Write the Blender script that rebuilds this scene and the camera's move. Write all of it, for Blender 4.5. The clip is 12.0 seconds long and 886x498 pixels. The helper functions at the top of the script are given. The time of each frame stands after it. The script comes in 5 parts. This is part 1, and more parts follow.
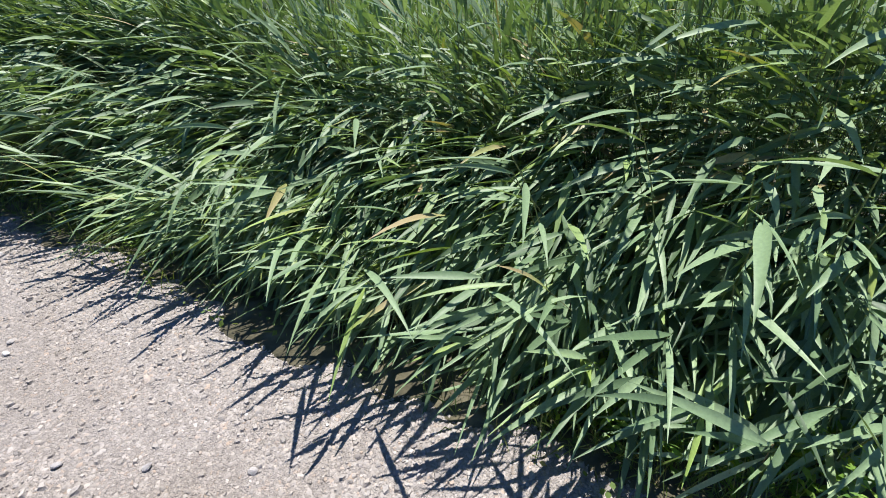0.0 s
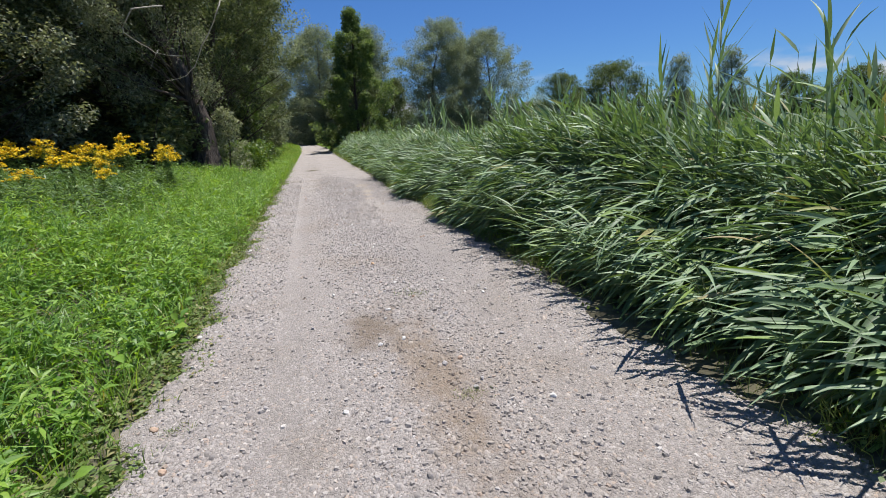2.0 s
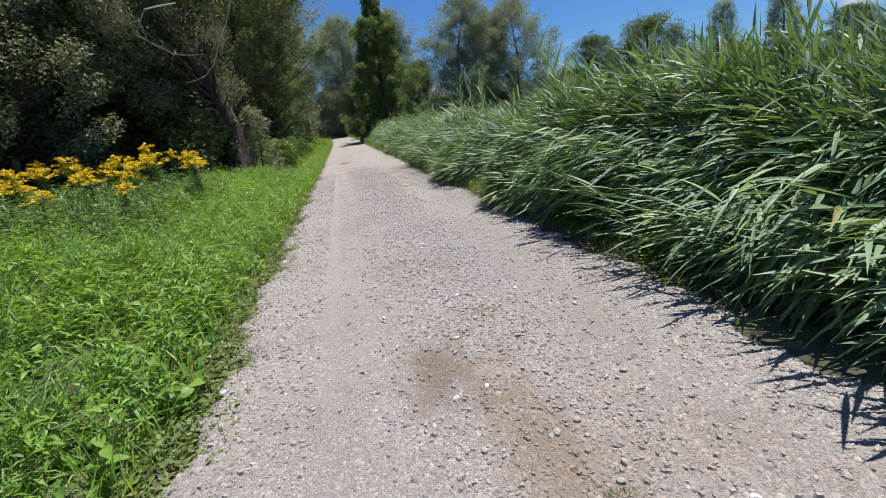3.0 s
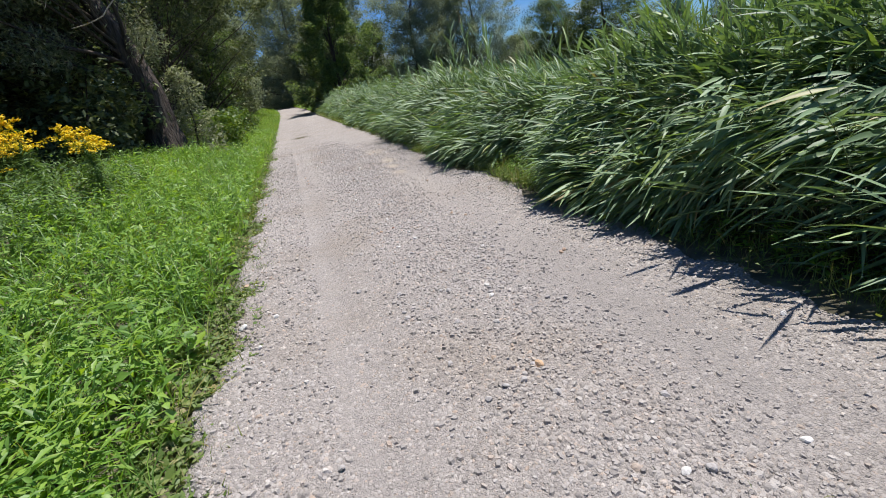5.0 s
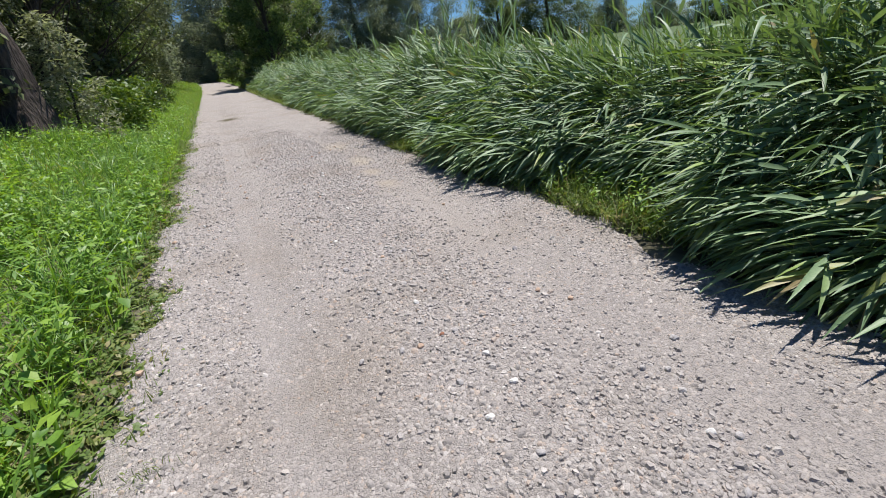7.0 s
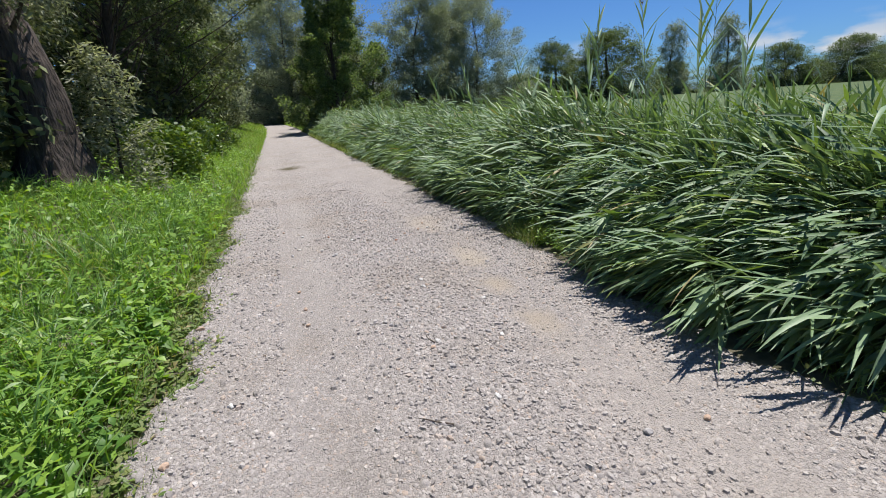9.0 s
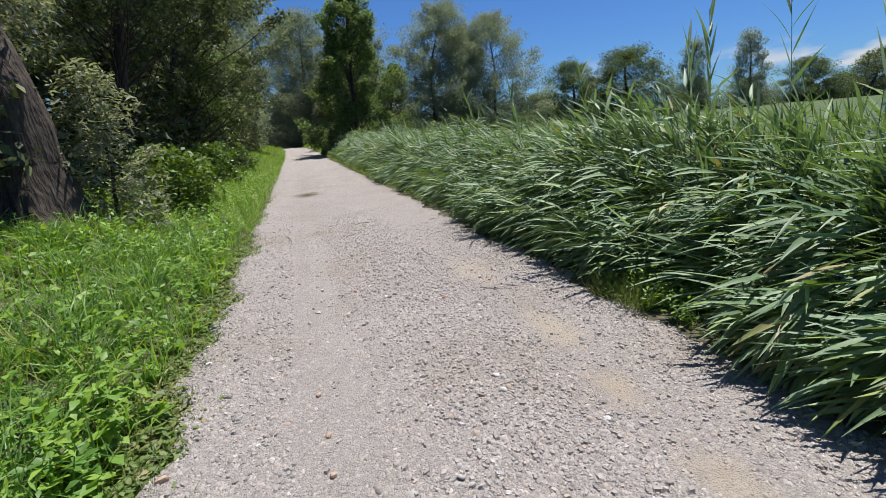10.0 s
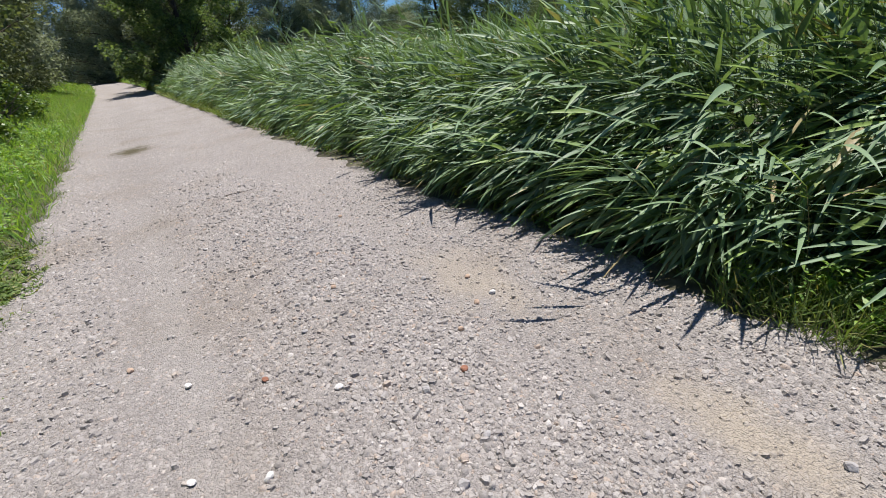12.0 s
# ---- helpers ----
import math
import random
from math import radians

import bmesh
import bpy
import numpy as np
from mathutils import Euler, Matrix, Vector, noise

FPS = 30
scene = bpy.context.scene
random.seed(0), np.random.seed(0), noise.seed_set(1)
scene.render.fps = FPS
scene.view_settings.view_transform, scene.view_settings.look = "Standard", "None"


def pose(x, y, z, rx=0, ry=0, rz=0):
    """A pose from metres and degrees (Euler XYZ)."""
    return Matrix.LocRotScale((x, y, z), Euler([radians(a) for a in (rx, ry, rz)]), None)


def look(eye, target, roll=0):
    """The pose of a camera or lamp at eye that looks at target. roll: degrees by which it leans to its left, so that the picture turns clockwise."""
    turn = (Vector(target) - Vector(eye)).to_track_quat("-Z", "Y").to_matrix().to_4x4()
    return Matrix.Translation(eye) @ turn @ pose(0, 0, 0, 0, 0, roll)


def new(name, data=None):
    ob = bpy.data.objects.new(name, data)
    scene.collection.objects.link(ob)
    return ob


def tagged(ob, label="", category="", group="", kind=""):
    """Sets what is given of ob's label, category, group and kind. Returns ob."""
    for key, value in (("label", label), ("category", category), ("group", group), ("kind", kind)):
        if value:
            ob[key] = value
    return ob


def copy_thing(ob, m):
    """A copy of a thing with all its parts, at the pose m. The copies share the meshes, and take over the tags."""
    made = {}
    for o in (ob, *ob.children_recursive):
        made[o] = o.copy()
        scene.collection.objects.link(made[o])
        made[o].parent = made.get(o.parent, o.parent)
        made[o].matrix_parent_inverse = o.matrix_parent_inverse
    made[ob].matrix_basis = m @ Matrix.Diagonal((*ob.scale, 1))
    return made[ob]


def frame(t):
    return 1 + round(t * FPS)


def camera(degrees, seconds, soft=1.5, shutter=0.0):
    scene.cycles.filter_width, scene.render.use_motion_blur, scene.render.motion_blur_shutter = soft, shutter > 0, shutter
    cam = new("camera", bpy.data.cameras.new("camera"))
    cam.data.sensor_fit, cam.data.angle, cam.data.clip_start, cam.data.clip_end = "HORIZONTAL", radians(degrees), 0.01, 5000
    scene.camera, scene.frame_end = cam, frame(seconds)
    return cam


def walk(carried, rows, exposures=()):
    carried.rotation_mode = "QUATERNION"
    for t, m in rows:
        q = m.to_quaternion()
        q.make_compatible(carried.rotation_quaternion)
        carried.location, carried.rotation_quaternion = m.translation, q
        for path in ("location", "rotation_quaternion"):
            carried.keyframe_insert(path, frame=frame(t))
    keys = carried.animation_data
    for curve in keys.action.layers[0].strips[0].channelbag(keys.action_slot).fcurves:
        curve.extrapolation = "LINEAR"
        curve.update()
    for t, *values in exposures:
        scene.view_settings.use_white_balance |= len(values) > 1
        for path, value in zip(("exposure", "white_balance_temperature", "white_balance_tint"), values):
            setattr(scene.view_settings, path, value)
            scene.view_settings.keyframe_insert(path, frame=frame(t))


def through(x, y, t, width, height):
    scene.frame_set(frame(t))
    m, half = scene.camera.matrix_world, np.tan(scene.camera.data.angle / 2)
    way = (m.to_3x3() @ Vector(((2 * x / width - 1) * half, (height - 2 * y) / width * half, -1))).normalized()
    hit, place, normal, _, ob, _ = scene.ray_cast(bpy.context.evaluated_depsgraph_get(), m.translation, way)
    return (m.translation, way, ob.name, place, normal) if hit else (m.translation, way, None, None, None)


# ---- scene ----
# camera and its walk
cam = camera(91.6, 12.0, soft=0.9)
PATH = [
    (0, look((1.700, 2.603, 1.701), (3.216, 3.371, 0.647), 1.05)),
    (0.1, look((1.719, 2.630, 1.716), (3.187, 3.495, 0.668), -0.80)),
    (0.2, look((1.671, 2.671, 1.707), (3.121, 3.610, 0.699), -1.41)),
    (0.3, look((1.488, 2.593, 1.655), (2.928, 3.680, 0.792), -1.50)),
    (0.4, look((1.192, 2.271, 1.695), (2.538, 3.554, 0.958), -1.36)),
    (0.5, look((0.999, 1.905, 1.756), (2.251, 3.304, 1.068), -1.07)),
    (0.6, look((0.825, 1.529, 1.740), (1.919, 3.090, 1.133), -1.08)),
    (0.7, look((0.726, 1.155, 1.673), (1.670, 2.842, 1.158), -0.45)),
    (0.8, look((0.685, 1.004, 1.667), (1.574, 2.730, 1.187), 0.29)),
    (1, look((0.657, 1.107, 1.654), (1.472, 2.863, 1.150), -0.56)),
    (1.5, look((0.591, 1.192, 1.634), (1.264, 3.002, 1.113), -1.07)),
    (2, look((0.577, 1.472, 1.608), (1.108, 3.328, 1.085), -2.87)),
    (2.5, look((0.614, 1.915, 1.624), (0.972, 3.807, 1.081), -7.55)),
    (3, look((0.585, 2.508, 1.555), (0.935, 4.388, 0.970), -8.78)),
    (3.2, look((0.589, 2.710, 1.540), (0.939, 4.590, 0.953), -9.01)),
    (4.8, look((0.246, 4.821, 1.518), (0.737, 6.618, 0.790), -9.46)),
    (5, look((0.231, 5.114, 1.525), (0.746, 6.901, 0.789), -9.23)),
    (5.5, look((0.193, 5.864, 1.481), (0.786, 7.610, 0.705), -8.80)),
    (6, look((0.183, 6.558, 1.466), (0.832, 8.266, 0.652), -8.15)),
    (6.5, look((0.157, 7.272, 1.453), (0.859, 8.949, 0.620), -7.15)),
    (7, look((0.243, 7.917, 1.461), (1.000, 9.571, 0.630), -5.99)),
    (7.5, look((0.297, 8.565, 1.484), (1.036, 10.250, 0.701), -4.70)),
    (7.7, look((0.297, 8.831, 1.464), (1.031, 10.523, 0.692), -4.25)),
    (9.3, look((0.280, 10.973, 1.576), (0.894, 12.784, 0.990), -3.60)),
    (9.5, look((0.293, 11.240, 1.564), (0.892, 13.062, 0.997), -3.86)),
    (10, look((0.338, 11.998, 1.572), (0.921, 13.835, 1.038), -4.24)),
    (10.5, look((0.382, 12.676, 1.592), (1.015, 14.504, 1.085), -4.40)),
    (11, look((0.457, 13.401, 1.608), (1.134, 15.224, 1.140), -4.78)),
    (11.5, look((0.491, 14.051, 1.545), (1.249, 15.824, 1.013), -5.71)),
    (12, look((0.601, 14.406, 1.433), (1.581, 15.906, 0.546), -6.92)),
]
EXPO = [(0.0, 1.05), (0.4, 0.92), (0.8, 0.70), (12.0, 0.70)]
walk(cam, PATH, EXPO)

# ---- sky, sun ----
SUN = Vector((0.26, 0.18, 0.94)).normalized()
world = bpy.data.worlds.new("sky")
scene.world = world
world.use_nodes = True
wn, wl = world.node_tree.nodes, world.node_tree.links
wn.clear()
sky = wn.new("ShaderNodeTexSky")
sky.sky_type = "NISHITA"
sky.sun_disc = False
sky.sun_elevation = math.asin(SUN.z)
sky.sun_rotation = math.atan2(SUN.x, SUN.y)
sky.air_density, sky.dust_density, sky.ozone_density = 1.0, 0.3, 2.0
co = wn.new("ShaderNodeTexCoord")
sep = wn.new("ShaderNodeSeparateXYZ")
wl.new(co.outputs["Generated"], sep.inputs[0])
# small fair-weather clouds low over the hills, all round
cmap = wn.new("ShaderNodeMapping")
cmap.inputs["Scale"].default_value = (5, 5, 14)
wl.new(co.outputs["Generated"], cmap.inputs[0])
cn = wn.new("ShaderNodeTexNoise")
cn.inputs["Scale"].default_value = 1.6
cn.inputs["Detail"].default_value = 7
wl.new(cmap.outputs[0], cn.inputs["Vector"])
cr = wn.new("ShaderNodeMapRange")
cr.inputs["From Min"].default_value, cr.inputs["From Max"].default_value = 0.53, 0.66
wl.new(cn.outputs["Fac"], cr.inputs["Value"])
hb = wn.new("ShaderNodeMapRange")
hb.inputs["From Min"].default_value, hb.inputs["From Max"].default_value = 0.115, 0.07
wl.new(sep.outputs["Z"], hb.inputs["Value"])
cm = wn.new("ShaderNodeMath")
cm.operation = "MULTIPLY"
wl.new(cr.outputs[0], cm.inputs[0])
wl.new(hb.outputs[0], cm.inputs[1])
tint = wn.new("ShaderNodeMixRGB")
tint.blend_type = "MULTIPLY"
tint.inputs[0].default_value = 1.0
tint.inputs[2].default_value = (0.44, 0.77, 1.27, 1)
wl.new(sky.outputs[0], tint.inputs[1])
mixc = wn.new("ShaderNodeMixRGB")
mixc.inputs[2].default_value = (7.5, 8.0, 8.8, 1)
wl.new(cm.outputs[0], mixc.inputs[0])
wl.new(tint.outputs[0], mixc.inputs[1])
bg = wn.new("ShaderNodeBackground")
bg.inputs[1].default_value = 0.05
wl.new(mixc.outputs[0], bg.inputs[0])
wo = wn.new("ShaderNodeOutputWorld")
wl.new(bg.outputs[0], wo.inputs[0])

sun_data = bpy.data.lights.new("sun", "SUN")
sun_data.energy, sun_data.angle, sun_data.color = 4.2, radians(0.55), (1.0, 0.955, 0.92)
sun = new("sun", sun_data)
sun.matrix_world = look(SUN * 100, (0, 0, 0))


# ---- materials ----
def material(name):
    m = bpy.data.materials.new(name)
    m.use_nodes = True
    return m, m.node_tree.nodes, m.node_tree.links, m.node_tree.nodes["Principled BSDF"]


def ramp(nodes, stops):
    r = nodes.new("ShaderNodeValToRGB")
    while len(r.color_ramp.elements) < len(stops):
        r.color_ramp.elements.new(0.5)
    for e, (p, c) in zip(r.color_ramp.elements, stops):
        e.position, e.color = p, (*c, 1)
    return r


def leaf_material(name, stops, rough=0.45, through=0.35, glow=(1.35, 1.25, 0.5), patch=0.0, gloss=0.5):
    """A leaf: colour by piece, broad patches, gloss, and light let through."""
    m, n, l, b = material(name)
    geo = n.new("ShaderNodeNewGeometry")
    r = ramp(n, stops)
    tc = n.new("ShaderNodeTexCoord")
    big = n.new("ShaderNodeTexNoise")
    big.inputs["Scale"].default_value = 0.9
    big.inputs["Detail"].default_value = 3
    l.new(tc.outputs["Object"], big.inputs["Vector"])
    add = n.new("ShaderNodeMath")
    add.operation = "MULTIPLY_ADD"
    add.inputs[1].default_value = patch
    off = n.new("ShaderNodeMath")
    off.operation = "SUBTRACT"
    off.inputs[1].default_value = 0.5
    l.new(big.outputs["Fac"], off.inputs[0])
    l.new(off.outputs[0], add.inputs[0])
    l.new(geo.outputs["Random Per Island"], add.inputs[2])
    l.new(add.outputs[0], r.inputs[0])
    fine = n.new("ShaderNodeTexNoise")
    fine.inputs["Scale"].default_value = 90
    l.new(tc.outputs["Object"], fine.inputs["Vector"])
    fm = n.new("ShaderNodeMixRGB")
    fm.blend_type = "OVERLAY"
    fm.inputs[0].default_value = 0.25
    l.new(r.outputs[0], fm.inputs[1])
    l.new(fine.outputs["Fac"], fm.inputs[2])
    l.new(fm.outputs[0], b.inputs["Base Color"])
    b.inputs["Roughness"].default_value = rough
    b.inputs["Specular IOR Level"].default_value = gloss
    tr = n.new("ShaderNodeBsdfTranslucent")
    tm = n.new("ShaderNodeMixRGB")
    tm.blend_type = "MULTIPLY"
    tm.inputs[0].default_value = 1
    tm.inputs[2].default_value = (*glow, 1)
    l.new(fm.outputs[0], tm.inputs[1])
    l.new(tm.outputs[0], tr.inputs[0])
    mx = n.new("ShaderNodeMixShader")
    mx.inputs[0].default_value = through
    l.new(b.outputs[0], mx.inputs[1])
    l.new(tr.outputs[0], mx.inputs[2])
    l.new(mx.outputs[0], n["Material Output"].inputs[0])
    return m


def rough_material(name, stops, scale, detail=6, bump=0.3, bump_scale=60, rough=0.9, dist=0.01, stretch=1.0):
    """Soil, bark and the like: two scales of noise in colour and relief."""
    m, n, l, b = material(name)
    tc = n.new("ShaderNodeTexCoord")
    a = n.new("ShaderNodeTexNoise")
    a.inputs["Scale"].default_value, a.inputs["Detail"].default_value = scale, detail
    a.inputs["Roughness"].default_value = 0.65
    along = n.new("ShaderNodeMapping")
    along.inputs["Scale"].default_value = (1, 1, stretch)
    l.new(tc.outputs["Object"], along.inputs[0])
    l.new(along.outputs[0], a.inputs["Vector"])
    r = ramp(n, stops)
    l.new(a.outputs["Fac"], r.inputs[0])
    l.new(r.outputs[0], b.inputs["Base Color"])
    b.inputs["Roughness"].default_value = rough
    f = n.new("ShaderNodeTexNoise")
    f.inputs["Scale"].default_value, f.inputs["Detail"].default_value = bump_scale, 5
    l.new(along.outputs[0], f.inputs["Vector"])
    bp = n.new("ShaderNodeBump")
    bp.inputs["Strength"].default_value, bp.inputs["Distance"].default_value = bump, dist
    l.new(f.outputs["Fac"], bp.inputs["Height"])
    l.new(bp.outputs[0], b.inputs["Normal"])
    return m


M_REED = leaf_material("reed_leaf", [(0.0, (0.081, 0.133, 0.069)), (0.45, (0.169, 0.260, 0.135)), (0.8, (0.260, 0.359, 0.203)),
                                     (0.965, (0.228, 0.332, 0.076)), (1.0, (0.342, 0.285, 0.152))], 0.5, 0.19, (1.25, 1.3, 0.42), 0.3, 0.36)
M_REED_STEM = leaf_material("reed_stem", [(0.0, (0.10, 0.14, 0.05)), (0.7, (0.16, 0.19, 0.07)), (1.0, (0.30, 0.24, 0.12))], 0.5, 0.1)
M_PLUME = leaf_material("reed_plume", [(0.0, (0.10, 0.07, 0.05)), (1.0, (0.19, 0.14, 0.10))], 0.8, 0.3, (1.1, 1.0, 0.8))
M_GRASS = leaf_material("grass_blade", [(0.0, (0.09, 0.19, 0.040)), (0.5, (0.185, 0.335, 0.060)), (0.85, (0.28, 0.44, 0.08)), (1.0, (0.30, 0.28, 0.10))],
                        0.5, 0.42, (1.4, 1.35, 0.4), 0.5)
M_TUSSOCK = leaf_material("tussock_blade", [(0.0, (0.07, 0.15, 0.035)), (0.5, (0.13, 0.26, 0.055)), (0.9, (0.21, 0.36, 0.08)), (1.0, (0.36, 0.33, 0.15))], 0.45, 0.35, (1.3, 1.3, 0.4), 0.3)
M_WEED = leaf_material("weed_leaf", [(0.0, (0.095, 0.205, 0.038)), (0.5, (0.19, 0.335, 0.056)), (0.85, (0.27, 0.425, 0.072)), (1.0, (0.24, 0.36, 0.05))],
                       0.48, 0.42, (1.4, 1.35, 0.35), 0.5)
M_FRINGE = leaf_material("fringe_leaf", [(0.0, (0.09, 0.15, 0.035)), (0.6, (0.16, 0.235, 0.055)), (0.9, (0.25, 0.27, 0.10)), (1.0, (0.34, 0.28, 0.14))],
                         0.55, 0.35, (1.3, 1.25, 0.45), 0.4)
M_GOLD_LEAF = leaf_material("goldenrod_leaf", [(0.0, (0.065, 0.13, 0.035)), (1.0, (0.14, 0.235, 0.06))], 0.5, 0.3, (1.35, 1.3, 0.45), 0.2)
M_GOLD = leaf_material("goldenrod_flower", [(0.0, (0.66, 0.47, 0.015)), (0.6, (0.82, 0.62, 0.02)), (1.0, (0.84, 0.68, 0.05))], 0.7, 0.25, (1.2, 1.1, 0.4))
M_WILLOW = leaf_material("willow_leaf", [(0.0, (0.142, 0.160, 0.097)), (0.6, (0.239, 0.257, 0.171)), (1.0, (0.376, 0.388, 0.279))], 0.55, 0.34, (1.05, 1.1, 0.6), 0.3, 0.15)
M_SILVER = leaf_material("silver_willow_leaf", [(0.0, (0.16, 0.18, 0.12)), (0.6, (0.27, 0.29, 0.20)), (1.0, (0.40, 0.41, 0.31))], 0.62, 0.4, (1.1, 1.15, 0.6), 0.25, 0.15)
M_DARK = leaf_material("alder_leaf", [(0.0, (0.064, 0.084, 0.042)), (0.6, (0.125, 0.151, 0.072)), (1.0, (0.232, 0.261, 0.122))], 0.6, 0.24, (1.15, 1.2, 0.5), 0.3, 0.15)
M_POPLAR = leaf_material("poplar_leaf", [(0.0, (0.085, 0.13, 0.058)), (0.6, (0.16, 0.22, 0.095)), (1.0, (0.25, 0.31, 0.14))], 0.62, 0.45, (1.15, 1.2, 0.5), 0.3, 0.15)
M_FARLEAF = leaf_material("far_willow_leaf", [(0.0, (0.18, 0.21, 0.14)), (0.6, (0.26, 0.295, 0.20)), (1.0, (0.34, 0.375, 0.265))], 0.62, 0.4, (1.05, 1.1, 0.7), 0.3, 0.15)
M_ROUND = leaf_material("round_tree_leaf", [(0.0, (0.085, 0.12, 0.055)), (0.6, (0.125, 0.165, 0.077)), (1.0, (0.18, 0.22, 0.11))], 0.62, 0.35, (1.2, 1.25, 0.5), 0.3, 0.15)
M_SHRUB = leaf_material("shrub_leaf", [(0.0, (0.06, 0.115, 0.022)), (0.6, (0.11, 0.185, 0.035)), (1.0, (0.20, 0.27, 0.045))], 0.45, 0.35, (1.35, 1.3, 0.4), 0.3)
M_BARK = rough_material("bark", [(0.3, (0.035, 0.026, 0.02)), (0.55, (0.08, 0.06, 0.047)), (0.8, (0.15, 0.12, 0.095))], 14, 8, 1.0, 18, 0.95, 0.09, 0.22)
M_DEADWOOD = rough_material("dead_wood", [(0.3, (0.20, 0.17, 0.13)), (0.7, (0.42, 0.38, 0.31))], 20, 5, 0.4, 60, 0.85)
M_BRUSH = rough_material("dead_brush", [(0.3, (0.05, 0.038, 0.03)), (0.7, (0.13, 0.10, 0.08))], 20, 5, 0.4, 60, 0.9)


def ground_material():
    m, n, l, b = material("ground_soil")
    tc = n.new("ShaderNodeTexCoord")
    sx = n.new("ShaderNodeSeparateXYZ")
    l.new(tc.outputs["Object"], sx.inputs[0])
    a = n.new("ShaderNodeTexNoise")
    a.inputs["Scale"].default_value, a.inputs["Detail"].default_value = 6, 8
    l.new(tc.outputs["Object"], a.inputs["Vector"])
    soil = ramp(n, [(0.3, (0.045, 0.042, 0.025)), (0.55, (0.11, 0.10, 0.06)), (0.75, (0.20, 0.18, 0.13))])
    l.new(a.outputs["Fac"], soil.inputs[0])
    c = n.new("ShaderNodeTexNoise")
    c.inputs["Scale"].default_value, c.inputs["Detail"].default_value = 0.8, 9
    l.new(tc.outputs["Object"], c.inputs["Vector"])
    field = ramp(n, [(0.3, (0.035, 0.066, 0.016)), (0.5, (0.06, 0.097, 0.023)), (0.7, (0.10, 0.125, 0.035))])
    l.new(c.outputs["Fac"], field.inputs[0])
    far = n.new("ShaderNodeMapRange")
    far.inputs["From Min"].default_value, far.inputs["From Max"].default_value = 7.5, 10
    l.new(sx.outputs["X"], far.inputs["Value"])
    mx = n.new("ShaderNodeMixRGB")
    l.new(far.outputs[0], mx.inputs[0])
    l.new(soil.outputs[0], mx.inputs[1])
    l.new(field.outputs[0], mx.inputs[2])
    l.new(mx.outputs[0], b.inputs["Base Color"])
    b.inputs["Roughness"].default_value = 0.95
    bp = n.new("ShaderNodeBump")
    bp.inputs["Strength"].default_value, bp.inputs["Distance"].default_value = 0.8, 0.05
    l.new(a.outputs["Fac"], bp.inputs["Height"])
    l.new(bp.outputs[0], b.inputs["Normal"])
    return m


